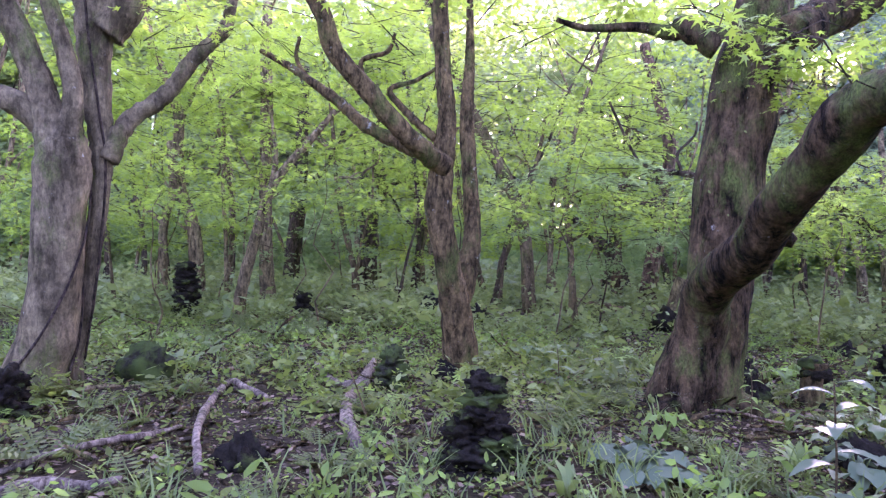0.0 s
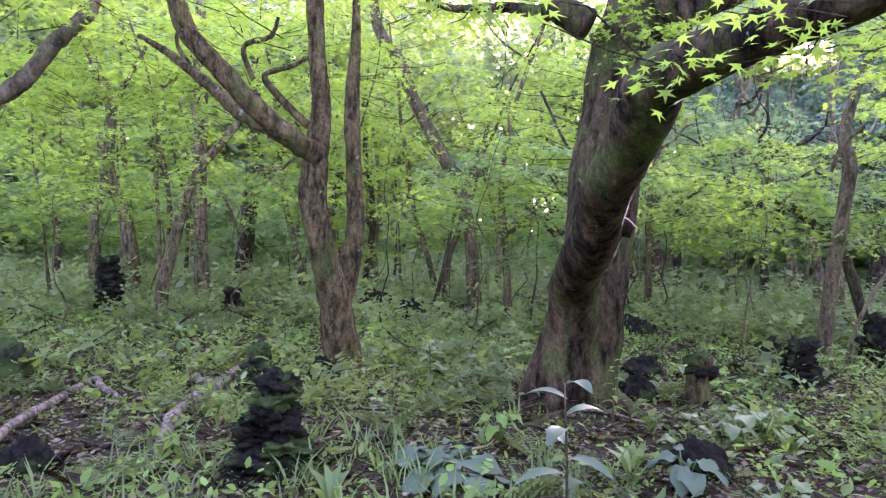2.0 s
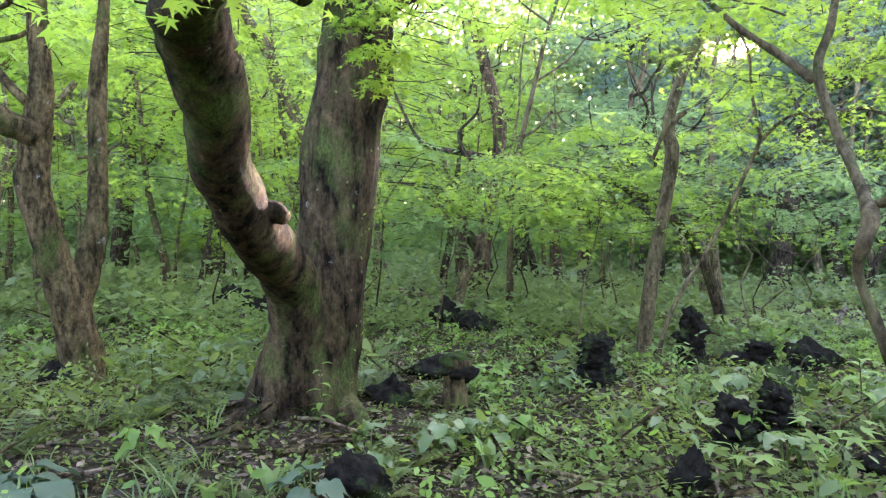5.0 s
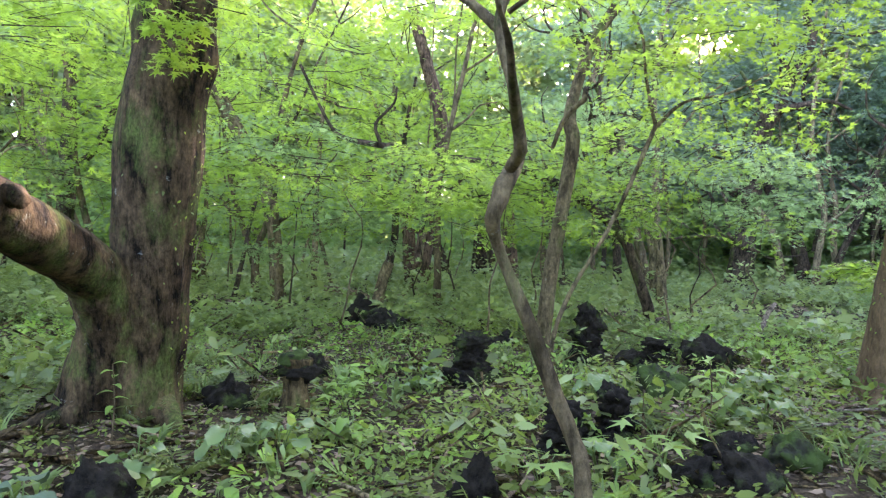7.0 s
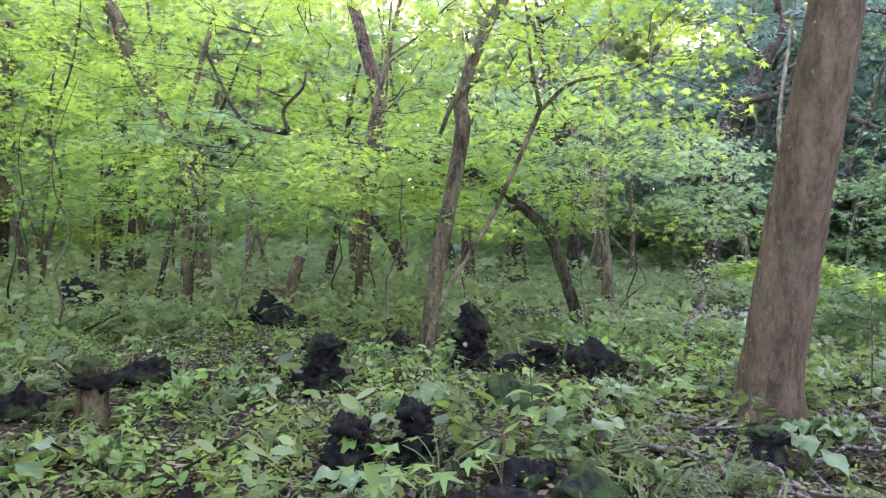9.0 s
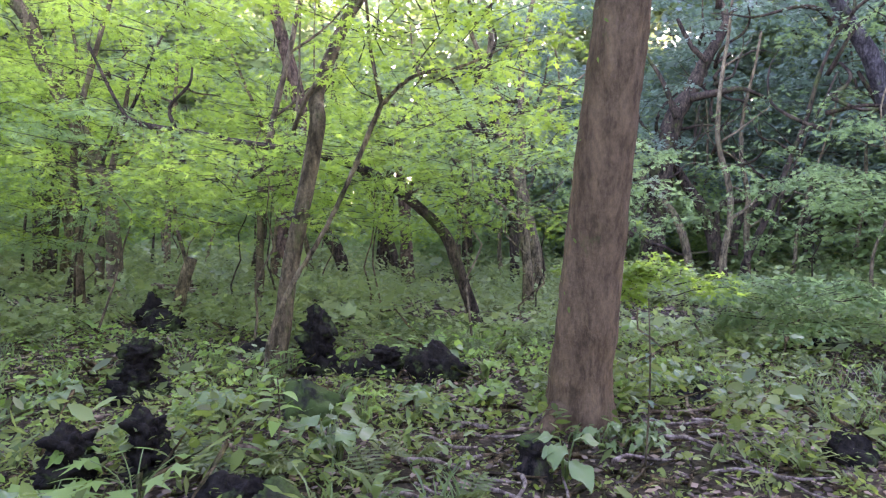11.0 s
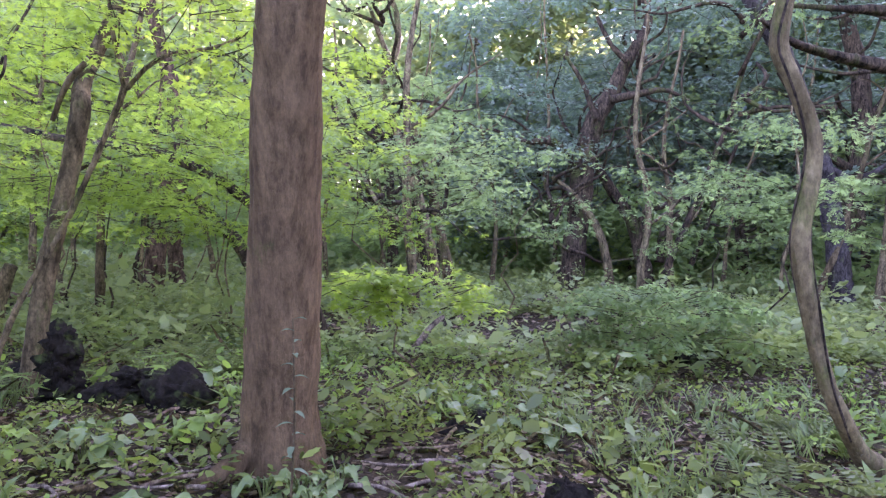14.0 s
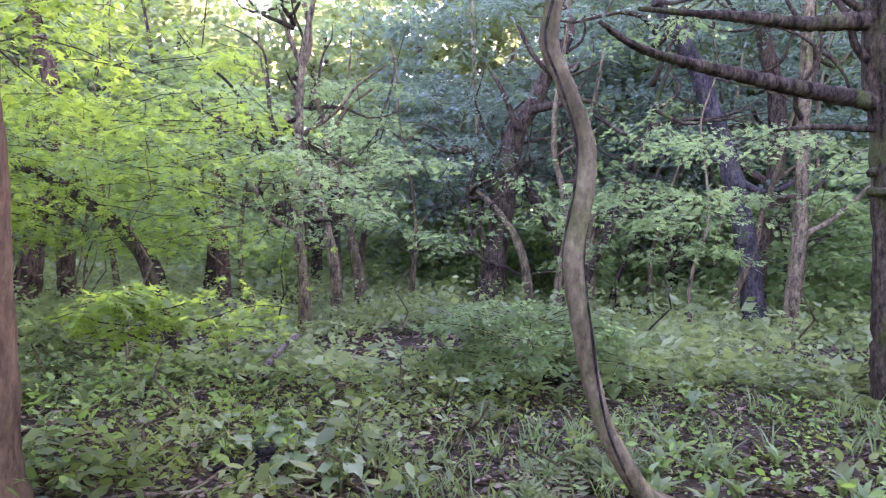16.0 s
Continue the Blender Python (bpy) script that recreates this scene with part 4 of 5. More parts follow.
boulder(0.37, 7.12, 0.37, 0.27, rock_black)
boulder(-0.29, 13.95, 0.71, 0.40, rock_black)
boulder(4.37, 11.16, 0.46, 0.28, rock_black)
boulder(-3.12, 5.02, 0.34, 0.39, rock_black)
boulder(4.14, 6.82, 0.16, 0.11, rock_black)
boulder(4.43, 10.92, 0.57, 0.25, rock_black)
boulder(13.39, 11.53, 0.35, 0.18, rock_black)
boulder(10.40, 8.34, 0.20, 0.13, rock_black)
boulder(7.40, 8.78, 0.33, 0.20, rock_black)


# ---- crowns ----
def off_sun_gap(c):
    """Which spray centres lie outside the gap in the crowns through which the low sun reaches the old trees."""
    u = c[:, 0] * math.cos(SUN_AZ) - c[:, 1] * math.sin(SUN_AZ)
    along = c[:, 0] * math.sin(SUN_AZ) + c[:, 1] * math.cos(SUN_AZ) - 5.7
    z = c[:, 2] - along * math.tan(SUN_EL)
    return ~((u > -2.3) & (u < 1.9) & (along > 0.5) & (z > 1.1) & (z < 2.7))


def foliage(tree, cx, cy, z0, z1, wide, sprays, per, size, shape, material, rad=(0.6, 1.1), bend=(0.0, 0.0), tilt=0.38, twig=0.006, thin=0.92):
    """Sprays of leaves with their twigs, round an upright axis, as parts of a tree."""
    o = np.array(tree.location)
    zz = z0 + (z1 - z0) * rng.beta(1.1, 1.0, sprays)
    t = (zz - z0) / (z1 - z0)
    prof = wide * (0.6 + 0.5 * np.sin(np.pi * np.clip(t * 0.85 + 0.1, 0, 1)))
    a = rng.uniform(0, 6.28, sprays)
    d = prof * np.sqrt(rng.uniform(0.05, 1, sprays))
    ax, ay = cx - o[0] + bend[0] * zz, cy - o[1] + bend[1] * zz
    c = np.column_stack([np.cos(a) * d + ax, np.sin(a) * d + ay, zz])
    r = rng.uniform(*rad, sprays)
    keep = off_sun_gap(c + o)
    if keep.any():
        c, r, ax, ay, zz = c[keep], r[keep], ax[keep], ay[keep], zz[keep]
    tagged(big_mesh("crown", [spray_leaves(shape, c, r, per, size, flat=0.045, tilt=tilt)], material, tree), kind="stuff")
    hub = np.column_stack([ax, ay, zz * thin])
    chunks = [twigs(c[k : k + 1], r[k : k + 1], hub[k], twig, 2) for k in range(len(c))]
    tagged(big_mesh("twig_mass", chunks, bark_dark, tree), kind="stuff")


def young_tree(name, label, x, y, z0, z1, wide, sprays, per, size, shape, material, thick=0.035, **more):
    gz = ground_z(x, y)
    tree = base_of(name, x, y, gz, label, "tree", name + "s")
    lean = rng.normal(0, 0.09, 2)
    pts = [(0, 0, -0.2, thick * 1.4)]
    for k in range(1, 8):
        t = k / 7
        pts.append((lean[0] * z1 * t + rng.normal(0, 0.1), lean[1] * z1 * t + rng.normal(0, 0.1), z1 * 0.9 * t, thick * (1.05 - 0.85 * t)))
    v, f = tube(pts, (0, 0, 0), 7, 0.25, 0.25, x)
    mesh_part("trunk", v, f, bark_grey if rng.random() < 0.7 else bark_dark, tree)
    foliage(tree, x, y, z0, z1, wide, sprays, per, size, shape, material, bend=lean, **more)
    return tree


LIME = "young maple with level sprays of bright green leaves"
GREEN = "young broadleaf tree with mid-green sprays"
DARK = "dark evergreen tree with dense bluish-green leaves"


def woods():
    """Middle distance: maples on a loose grid, evergreens towards the dark corner."""
    r = random.Random(11)
    for gy in range(4):
        for gx in range(12):
            x = -17 + 4.3 * gx + r.uniform(-1.6, 1.6)
            y = 15.0 + 3.6 * gy + r.uniform(-1.2, 1.5)
            if x < -1 - 0.72 * y or x > 13.5 + 0.78 * y:
                continue
            dark = x > 10 + r.uniform(-1, 1) and y > 16.5 and x < 26
            tall = r.uniform(6, 9) + 0.14 * y
            low = r.uniform(2.1, 3.1) if y < 20 else r.uniform(1.9, 2.9)
            if 7.5 < x < 16 and y < 20:
                continue
            if dark and y < 22.5 and 11 < x < 20:
                continue
            if dark:
                young_tree("evergreen_tree", DARK, x, y, low + 0.6, tall + 1.5, r.uniform(2.2, 3.0), 52, 84, 0.15, DIAMOND, evergreen_leaf, 0.07, rad=(0.6, 1.1), tilt=0.7)
            elif (r.random() < 0.75 if y < 20 else r.random() < 0.5) and x < 9:
                young_tree("young_maple", LIME, x, y, low, tall, r.uniform(2.1, 2.9), 17, 150, 0.108 + 0.001 * y, LOBES, maple_leaf, rad=(0.8, 1.5))
            else:
                young_tree("young_broadleaf", GREEN, x, y, low, tall, r.uniform(2.1, 2.9), 17, 145, 0.11 + 0.001 * y, LOBES, hazed_mid_leaf, rad=(0.8, 1.5))


woods()


def understory():
    """Spindly maples under the crowns, a few level sprays each at head height."""
    r = random.Random(29)
    for k in range(34):
        x, y = -8.5 + 0.86 * k + r.uniform(-1.0, 1.0), r.uniform(10.5, 18.5)
        if x > 8 and k % 3:
            continue
        green = x > 9.5 or r.random() < 0.3
        young_tree("understory_maple", "spindly young maple with a few level leaf sprays", x, y, r.uniform(1.0, 1.6), r.uniform(2.6, 3.6), r.uniform(1.3, 2.2), 13, 105, 0.105, LOBES, hazed_mid_leaf if green else maple_leaf, 0.018, rad=(0.5, 1.0), twig=0.005)


understory()


def maple_tiers():
    """Slim maples nearer by, spreading wide level tiers of leaves at and above eye height."""
    r = random.Random(63)
    for x, y in ((-6.2, 10.2), (-3.9, 9.3), (-1.6, 10.6), (0.4, 11.6), (1.9, 10.0), (3.5, 10.6), (4.9, 12.9), (5.6, 10.4), (8.3, 11.0), (9.6, 13.2), (14.8, 12.4)):
        young_tree("tiered_maple", "slim maple spreading level tiers of lime leaves", x + r.uniform(-0.3, 0.3), y, r.uniform(1.5, 1.9), r.uniform(3.0, 3.6), r.uniform(1.5, 2.1), 12, 130, 0.085, LOBES, maple_leaf if x < 9 else hazed_mid_leaf, 0.016, rad=(0.6, 1.15), twig=0.004)


maple_tiers()


def slim_trees():
    """Slender crooked stems that stand thickly through the middle woods."""
    r = random.Random(88)
    for k in range(46):
        x, y = -11 + 0.66 * k + r.uniform(-0.9, 0.9), r.uniform(12.5, 25)
        if 11.5 < x < 14.5 and y < 20:
            continue
        gz, top, thick = ground_z(x, y), r.uniform(5, 8.5), r.uniform(0.035, 0.1)
        tree = base_of("slim_tree", x, y, gz, "slender crooked bare-stemmed tree in the shade", "tree", "slim trees")
        bark_kind = (bark_grey, bark_tan, bark_grey, bark_dark)[k % 4]
        px, py, pts = 0.0, 0.0, [(0, 0, -0.2, thick * 1.5)]
        dx = r.uniform(-0.25, 0.25)
        for i in range(1, 9):
            dx += r.uniform(-0.22, 0.22)
            px, py = px + dx * top / 9, py + r.uniform(-0.12, 0.12)
            pts.append((px, py, top * i / 8, thick * (1.1 - 0.75 * i / 8)))
        v, f = tube(pts, (0, 0, 0), 9, 0.18, 0.25, k)
        mesh_part("trunk", v, f, bark_kind, tree)
        for j in range(3):
            a = pts[r.randint(2, 6)]
            sx, q = r.choice((-1, 1)), r.uniform(0.7, 1.8)
            limb = [(a[0], a[1], a[2], a[3] * 0.6), (a[0] + sx * 0.35 * q, a[1], a[2] + 0.25 * q, a[3] * 0.45), (a[0] + sx * 0.6 * q, a[1] + 0.1, a[2] + r.uniform(0.3, 0.7) * q, a[3] * 0.33), (a[0] + sx * q, a[1], a[2] + r.uniform(0.5, 1.2) * q, a[3] * 0.15)]
            v, f = tube(limb, (0, 0, 0), 6, 0.15, 0.3, j)
            mesh_part("branch", v, f, bark_kind, tree)


slim_trees()


def unseen_high_crowns():
    """Unseen leaf crowns added above the near trunks, which shade the forest floor."""
    for tree, x, y, z0, z1, wide, n in ((tree_D, 9.6, 6.6, 5.6, 8.6, 3.6, 75), (tree_A, 3.9, 6.2, 5.4, 8.0, 3.4, 70), (tree_L, -3.4, 5.2, 5.4, 8.0, 3.2, 60), (tree_G, 12.8, 7.2, 4.9, 7.2, 2.6, 50)):
        foliage(tree, x, y, z0, z1, wide, n, 60, 0.17, LOBES, hazed_mid_leaf, rad=(0.8, 1.3))


unseen_high_crowns()


def unseen_woods_behind():
    """Unseen trees added behind the path, which shade it from the open sky there."""
    r = random.Random(5)
    for gy in range(2):
        for gx in range(8):
            x, y = -11 + 4.6 * gx + r.uniform(-1.2, 1.2), -5.5 - 5.0 * gy + r.uniform(-1.0, 1.0)
            young_tree("young_broadleaf", GREEN, x, y, 1.4, r.uniform(6, 8), 2.6, 46, 26, 0.36, DIAMOND, hazed_mid_leaf, 0.1)


unseen_woods_behind()


def far_woods():
    """Far belt of tall trees all round, denser ahead, with a thick shrub layer under them."""
    cs, low, vs = [], [], []
    for k in range(300):
        a = rng.uniform(0, 2 * np.pi) if k % 3 == 0 else rng.uniform(0.15, np.pi - 0.15)
        d = rng.uniform(33, 60) if math.sin(a) > 0.15 else rng.uniform(18, 45)
        x, y = 5 + d * math.cos(a), 2 + d * math.sin(a)
        top = rng.uniform(0.26, 0.39) * d + 1.5
        v, f = tube([(x, y, -0.2, 0.22), (x + rng.normal(0, 0.4), y, top * 0.4, 0.16), (x + rng.normal(0, 1.0), y, top * 0.8, 0.1)], (0, 0, 0), 6, 1.2, 0.2, k)
        vs.append((np.array(v), np.array([t for q in f if len(q) == 4 for t in ((q[0], q[1], q[2]), (q[0], q[2], q[3]))])))
        for n, z0, z1, w, out in ((56, 1.6, top, 2.9, cs), (8, 0.2, 2.4, 3.0, low)):
            aa, dd = rng.uniform(0, 6.28, n), w * np.sqrt(rng.uniform(0, 1, n))
            out.append(np.column_stack([x + np.cos(aa) * dd, y + np.sin(aa) * dd, rng.uniform(z0, z1, n)]))
    for k in range(95):
        a, d, n = rng.uniform(0.7, 2.75), rng.uniform(34, 46), 44
        x, y = 5 + d * math.cos(a), 2 + d * math.sin(a)
        aa, dd = rng.uniform(0, 6.28, n), 2.8 * np.sqrt(rng.uniform(0, 1, n))
        cs.append(np.column_stack([x + np.cos(aa) * dd, y + np.sin(aa) * dd, rng.uniform(5, 20, n)]))
    for k in range(20):
        a, d, n = rng.uniform(0.9, 2.5), rng.uniform(29, 36), 16
        x, y = 4 + d * math.cos(a), 2 + d * math.sin(a)
        aa, dd = rng.uniform(0, 6.28, n), 2.6 * np.sqrt(rng.uniform(0, 1, n))
        low.append(np.column_stack([x + np.cos(aa) * dd, y + np.sin(aa) * dd, rng.uniform(0.3, 3.8, n)]))
    belt = []
    for k in range(190):
        a, d, n = rng.uniform(0.75, 2.75), rng.uniform(23, 36), 15
        x, y = 5 + d * math.cos(a), 2 + d * math.sin(a)
        aa, dd = rng.uniform(0, 6.28, n), 2.0 * np.sqrt(rng.uniform(0, 1, n))
        belt.append(np.column_stack([x + np.cos(aa) * dd, y + np.sin(aa) * dd, rng.uniform(0.3, rng.uniform(2.2, 4.4), n)]))
    b = np.concatenate(belt)
    tagged(big_mesh("shrub_belt", [spray_leaves(DIAMOND, b, rng.uniform(0.6, 1.2, len(b)), 34, 0.24, 0.12, 0.3, 0.6)], hazed_mid_leaf), "pale green shrubs between the far trunks", "shrubs", kind="stuff")
    ev = []
    for k in range(50):
        x, y, top = rng.uniform(10, 38), rng.uniform(26, 36), rng.uniform(8.5, 13.5)
        aa, dd = rng.uniform(0, 6.28, 62), 2.6 * np.sqrt(rng.uniform(0, 1, 62))
        ev.append(np.column_stack([x + np.cos(aa) * dd, y + np.sin(aa) * dd, rng.uniform(1.2, top, 62)]))
    e = np.concatenate(ev)
    e = e[off_sun_gap(e)]
    tagged(big_mesh("far_evergreens", [spray_leaves(DIAMOND, e, rng.uniform(0.7, 1.4, len(e)), 26, 0.3, 0.2, 0.3, 0.8)], evergreen_leaf), "dark evergreen crowns deep in the woods", "woods", kind="stuff")
    c, s = np.concatenate(cs), np.concatenate(low)
    c = c[off_sun_gap(c)]
    tagged(big_mesh("far_woods", [spray_leaves(DIAMOND, c, rng.uniform(0.8, 1.7, len(c)), 16, 0.6, 0.25, 0.3, 0.8)], hazed_far_leaf), "far belt of green woodland crowns", "woods", kind="stuff")
    tagged(big_mesh("far_shrubs", [spray_leaves(DIAMOND, s, rng.uniform(0.8, 1.6, len(s)), 15, 0.6, 0.25, 0.3, 0.8)], shade_leaf), "thick dark shrubs under the far trees", "woods", kind="stuff")
    tagged(big_mesh("far_trunks", vs, bark_dark), "distant dark tree trunks", "woods", kind="stuff")


far_woods()


def near_sprays(tree, spots, per, size, shape=None, material=None, twig=0.005):
    """Leaf sprays close to the path, on twigs that run back to a limb: (x, y, z, radius, hub x, y, z)."""
    o = np.array(tree.location)
    c = np.array([s[:3] for s in spots]) - o
    r = np.array([s[3] for s in spots])
    tagged(big_mesh("crown", [spray_leaves(shape or STAR, c, r, per, size, 0.12, 0.3, 0.45)], material or maple_leaf, tree), kind="stuff")
    tagged(big_mesh("twig_mass", [twigs(c[k : k + 1], r[k : k + 1], 2 * np.array(spots[k][4:]) - 2 * o - c[k] + 0.1 * (c[k] - np.array(spots[k][4:]) + o), twig, 4) for k in range(len(spots))], bark_dark, tree), kind="stuff")


near_sprays(tree_A, [(3.3, 3.1, 2.3, 0.35, 3.6, 3.6, 2.6), (3.9, 3.3, 2.42, 0.4, 3.8, 3.6, 2.7), (4.6, 3.6, 2.5, 0.45, 4.2, 3.5, 2.8), (2.75, 2.9, 2.22, 0.28, 3.3, 3.6, 2.6), (3.05, 2.8, 2.38, 0.3, 3.4, 3.5, 2.65), (3.5, 2.7, 2.5, 0.4, 3.7, 3.4, 2.75), (4.0, 2.6, 2.6, 0.45, 3.8, 3.4, 2.8), (2.0, 2.8, 2.42, 0.3, 3.0, 3.9, 2.5), (1.7, 2.9, 2.55, 0.3, 2.9, 4.0, 2.5), (4.4, 3.2, 2.75, 0.45, 4.0, 3.3, 2.9), (4.2, 4.2, 2.75, 0.5, 3.6, 3.7, 2.7), (5.0, 4.0, 2.95, 0.5, 4.2, 3.3, 3.0)], 42, 0.07)
near_sprays(tree_A, [(3.35, 6.0, 3.15, 0.3, 3.4, 6.3, 3.4), (3.45, 5.95, 2.9, 0.28, 3.4, 6.3, 3.2), (3.5, 5.95, 2.65, 0.22, 3.4, 6.3, 2.9), (3.2, 6.0, 3.5, 0.4, 3.4, 6.3, 3.7), (3.55, 5.9, 3.2, 0.3, 3.4, 6.3, 3.4), (3.65, 5.95, 2.85, 0.24, 3.4, 6.3, 3.1)], 95, 0.08)
near_sprays(tree_B, [(5.2, 3.9, 2.55, 0.4, 5.4, 3.8, 2.5), (5.7, 3.9, 2.75, 0.45, 5.6, 3.8, 2.6), (6.1, 3.2, 2.6, 0.4, 5.8, 3.2, 2.4), (6.6, 3.4, 2.7, 0.4, 6.1, 3.1, 2.5), (4.8, 4.1, 2.75, 0.45, 5.2, 4.0, 2.6)], 50, 0.075)
near_sprays(tree_M, [(8.0, 8.8, 3.0, 0.5, 7.9, 8.8, 2.9), (8.5, 8.7, 2.95, 0.5, 8.0, 8.8, 2.9), (8.9, 8.8, 3.2, 0.55, 8.3, 8.8, 3.0), (7.5, 8.7, 3.4, 0.55, 7.6, 8.8, 3.2), (8.3, 8.6, 3.5, 0.6, 7.9, 8.8, 3.1), (9.0, 8.6, 2.6, 0.45, 8.5, 8.8, 3.0), (9.3, 8.9, 2.9, 0.5, 8.8, 8.8, 3.1), (7.2, 8.7, 3.0, 0.45, 7.5, 8.8, 2.8), (7.9, 8.9, 3.9, 0.6, 7.6, 8.8, 3.5), (6.6, 8.6, 3.6, 0.5, 7.4, 8.8, 3.4)], 75, 0.1)
for tree, x, y, z0, z1, wide, n in ((tree_X, 4.5, 12.0, 1.9, 5.0, 2.8, 80), (tree_X, 7.2, 12.6, 1.5, 4.6, 2.4, 60), (tree_C, 7.2, 9.6, 3.4, 5.5, 1.6, 26), (tree_E, 0.3, 7.6, 3.6, 6.0, 2.6, 34), (tree_L, -3.2, 6.6, 3.3, 5.5, 2.0, 20), (tree_F, 0.2, 15.0, 4.0, 8.5, 2.6, 60)):
    foliage(tree, x, y, z0, z1, wide, n, 80, 0.1, STAR if y < 10 else LOBES, maple_leaf, rad=(0.45, 0.85))
for tree, x, y, z0, z1, wide, n in ((tree_A, 4.6, 5.6, 2.95, 4.2, 2.0, 40), (tree_B, 6.6, 5.6, 2.9, 4.2, 1.8, 34), (tree_C, 8.2, 7.6, 3.1, 4.6, 1.7, 30), (tree_E, 1.6, 8.6, 3.0, 4.6, 2.0, 26)):
    foliage(tree, x, y, z0, z1, wide, n, 85, 0.075, STAR, maple_leaf, rad=(0.4, 0.75), twig=0.003)
for tree in forest_trees:
    x, y, z, r = tips[tree.name]
    foliage(tree, x, y, max(3.3, z - (2.0 if x < 12 else 1.2)), max(5.2, z + (1.6 if x < 12 else 2.5)), 1.9, 30 if x < 12 else 17, 80, 0.13, LOBES if x < 12 else DIAMOND, (maple_leaf if x < 6 else hazed_mid_leaf) if x < 12 else evergreen_leaf, rad=(0.55, 1.0))
young_tree("maple_shrub", "low maple shrub with bright lime leaves", 9.95, 8.2, 0.96, 1.24, 0.6, 22, 70, 0.08, STAR, maple_leaf, 0.015, rad=(0.25, 0.42), twig=0.004)
young_tree("leafy_bush", "low rounded bush of small green leaves", 13.05, 11.5, 0.15, 1.0, 1.15, 60, 80, 0.085, OVAL, hazed_mid_leaf, 0.02, rad=(0.3, 0.5), twig=0.004)


def ivy_and_lit_moss(tree, pts, n, size, side, material, spread=1.6):
    """Small clinging leaves on a trunk, round a facing direction (degrees from +x)."""
    c = spline(pts, 0.05)
    o = np.array(tree.location)
    k = rng.integers(0, len(c), n)
    a = radians(side) + rng.normal(0, spread * 0.5, n)
    d = np.column_stack([np.cos(a), np.sin(a), rng.normal(0, 0.2, n)])
    p = c[k, :3] + d * (c[k, 3] * 1.12)[:, None] - o
    ahead = np.column_stack([rng.normal(0, 0.6, n), rng.normal(0, 0.6, n), np.full(n, -0.7)])
    tagged(big_mesh("ivy_and_lit_moss", [leaves(OVAL, p, ahead, d, size * rng.uniform(0.6, 1.3, n))], material, tree), kind="stuff")


def vine(tree, pts, turns, thick, start=0.0, off=1.05):
    """A woody vine wound round a trunk."""
    c = spline(pts, 0.06)
    a = start + np.linspace(0, turns * 2 * np.pi, len(c))
    w = [(c[i, 0] + math.cos(a[i]) * c[i, 3] * off, c[i, 1] + math.sin(a[i]) * c[i, 3] * off, c[i, 2], thick) for i in range(0, len(c), 3)]
    v, f = tube(w, tree.location, 7, 0.05, 0.3, start)
    mesh_part("vine", v, f, vine_bark, tree, "dark woody vine")


ivy_and_lit_moss(tree_A, [(2.96, 6.6, -0.13, 0.33), (2.95, 6.6, 0.36, 0.315), (3.02, 6.6, 0.83, 0.305), (3.04, 6.6, 1.25, 0.305), (3.08, 6.6, 1.56, 0.305), (3.09, 6.6, 2.01, 0.318), (3.13, 6.61, 2.46, 0.322), (3.2, 6.62, 2.9, 0.307), (3.24, 6.6, 3.33, 0.277), (3.36, 6.58, 3.84, 0.258), (3.6, 6.7, 5.0, 0.2), (3.9, 6.9, 6.6, 0.11)], 110, 0.034, -40, fern_leaf, 2.2)
# Sunlit moss on the trunk's right edge, its brightness put into lime leaves.
ivy_and_lit_moss(tree_A, [(2.96, 6.6, -0.13, 0.33), (2.95, 6.6, 0.36, 0.315), (3.02, 6.6, 0.83, 0.305), (3.04, 6.6, 1.25, 0.305), (3.08, 6.6, 1.56, 0.305), (3.09, 6.6, 2.01, 0.318), (3.13, 6.61, 2.46, 0.322), (3.2, 6.62, 2.9, 0.307), (3.24, 6.6, 3.33, 0.277), (3.36, 6.58, 3.84, 0.258), (3.6, 6.7, 5.0, 0.2), (3.9, 6.9, 6.6, 0.11)], 420, 0.028, 10, maple_leaf, 0.7)
ivy_and_lit_moss(tree_D, [(9.3, 7.42, 0.06, 0.285), (9.29, 7.38, 0.39, 0.24), (9.32, 7.31, 0.87, 0.222), (9.35, 7.2, 1.58, 0.211), (9.38, 7.06, 2.27, 0.199), (9.42, 6.95, 2.92, 0.182), (9.45, 6.88, 3.6, 0.172), (9.5, 6.85, 5.2, 0.15), (9.6, 6.9, 7.2, 0.09)], 90, 0.04, 200, herb_leaf, 0.6)
for turns, start in ((1.2, 0.5), (1.6, 3.4)):
    vine(tree_G, [(13.19, 7.66, 0.03, 0.108), (13.01, 7.54, 0.19, 0.061), (12.82, 7.44, 0.45, 0.056), (12.68, 7.4, 0.72, 0.051), (12.57, 7.4, 1.16, 0.055), (12.51, 7.4, 1.56, 0.056), (12.56, 7.39, 1.96, 0.055), (12.55, 7.39, 2.22, 0.053), (12.43, 7.39, 2.52, 0.051), (12.34, 7.4, 2.73, 0.056), (12.36, 7.4, 2.99, 0.052), (12.42, 7.41, 3.28, 0.05), (12.6, 7.5, 4.4, 0.042), (12.5, 7.7, 5.8, 0.03)], turns, 0.008, start)
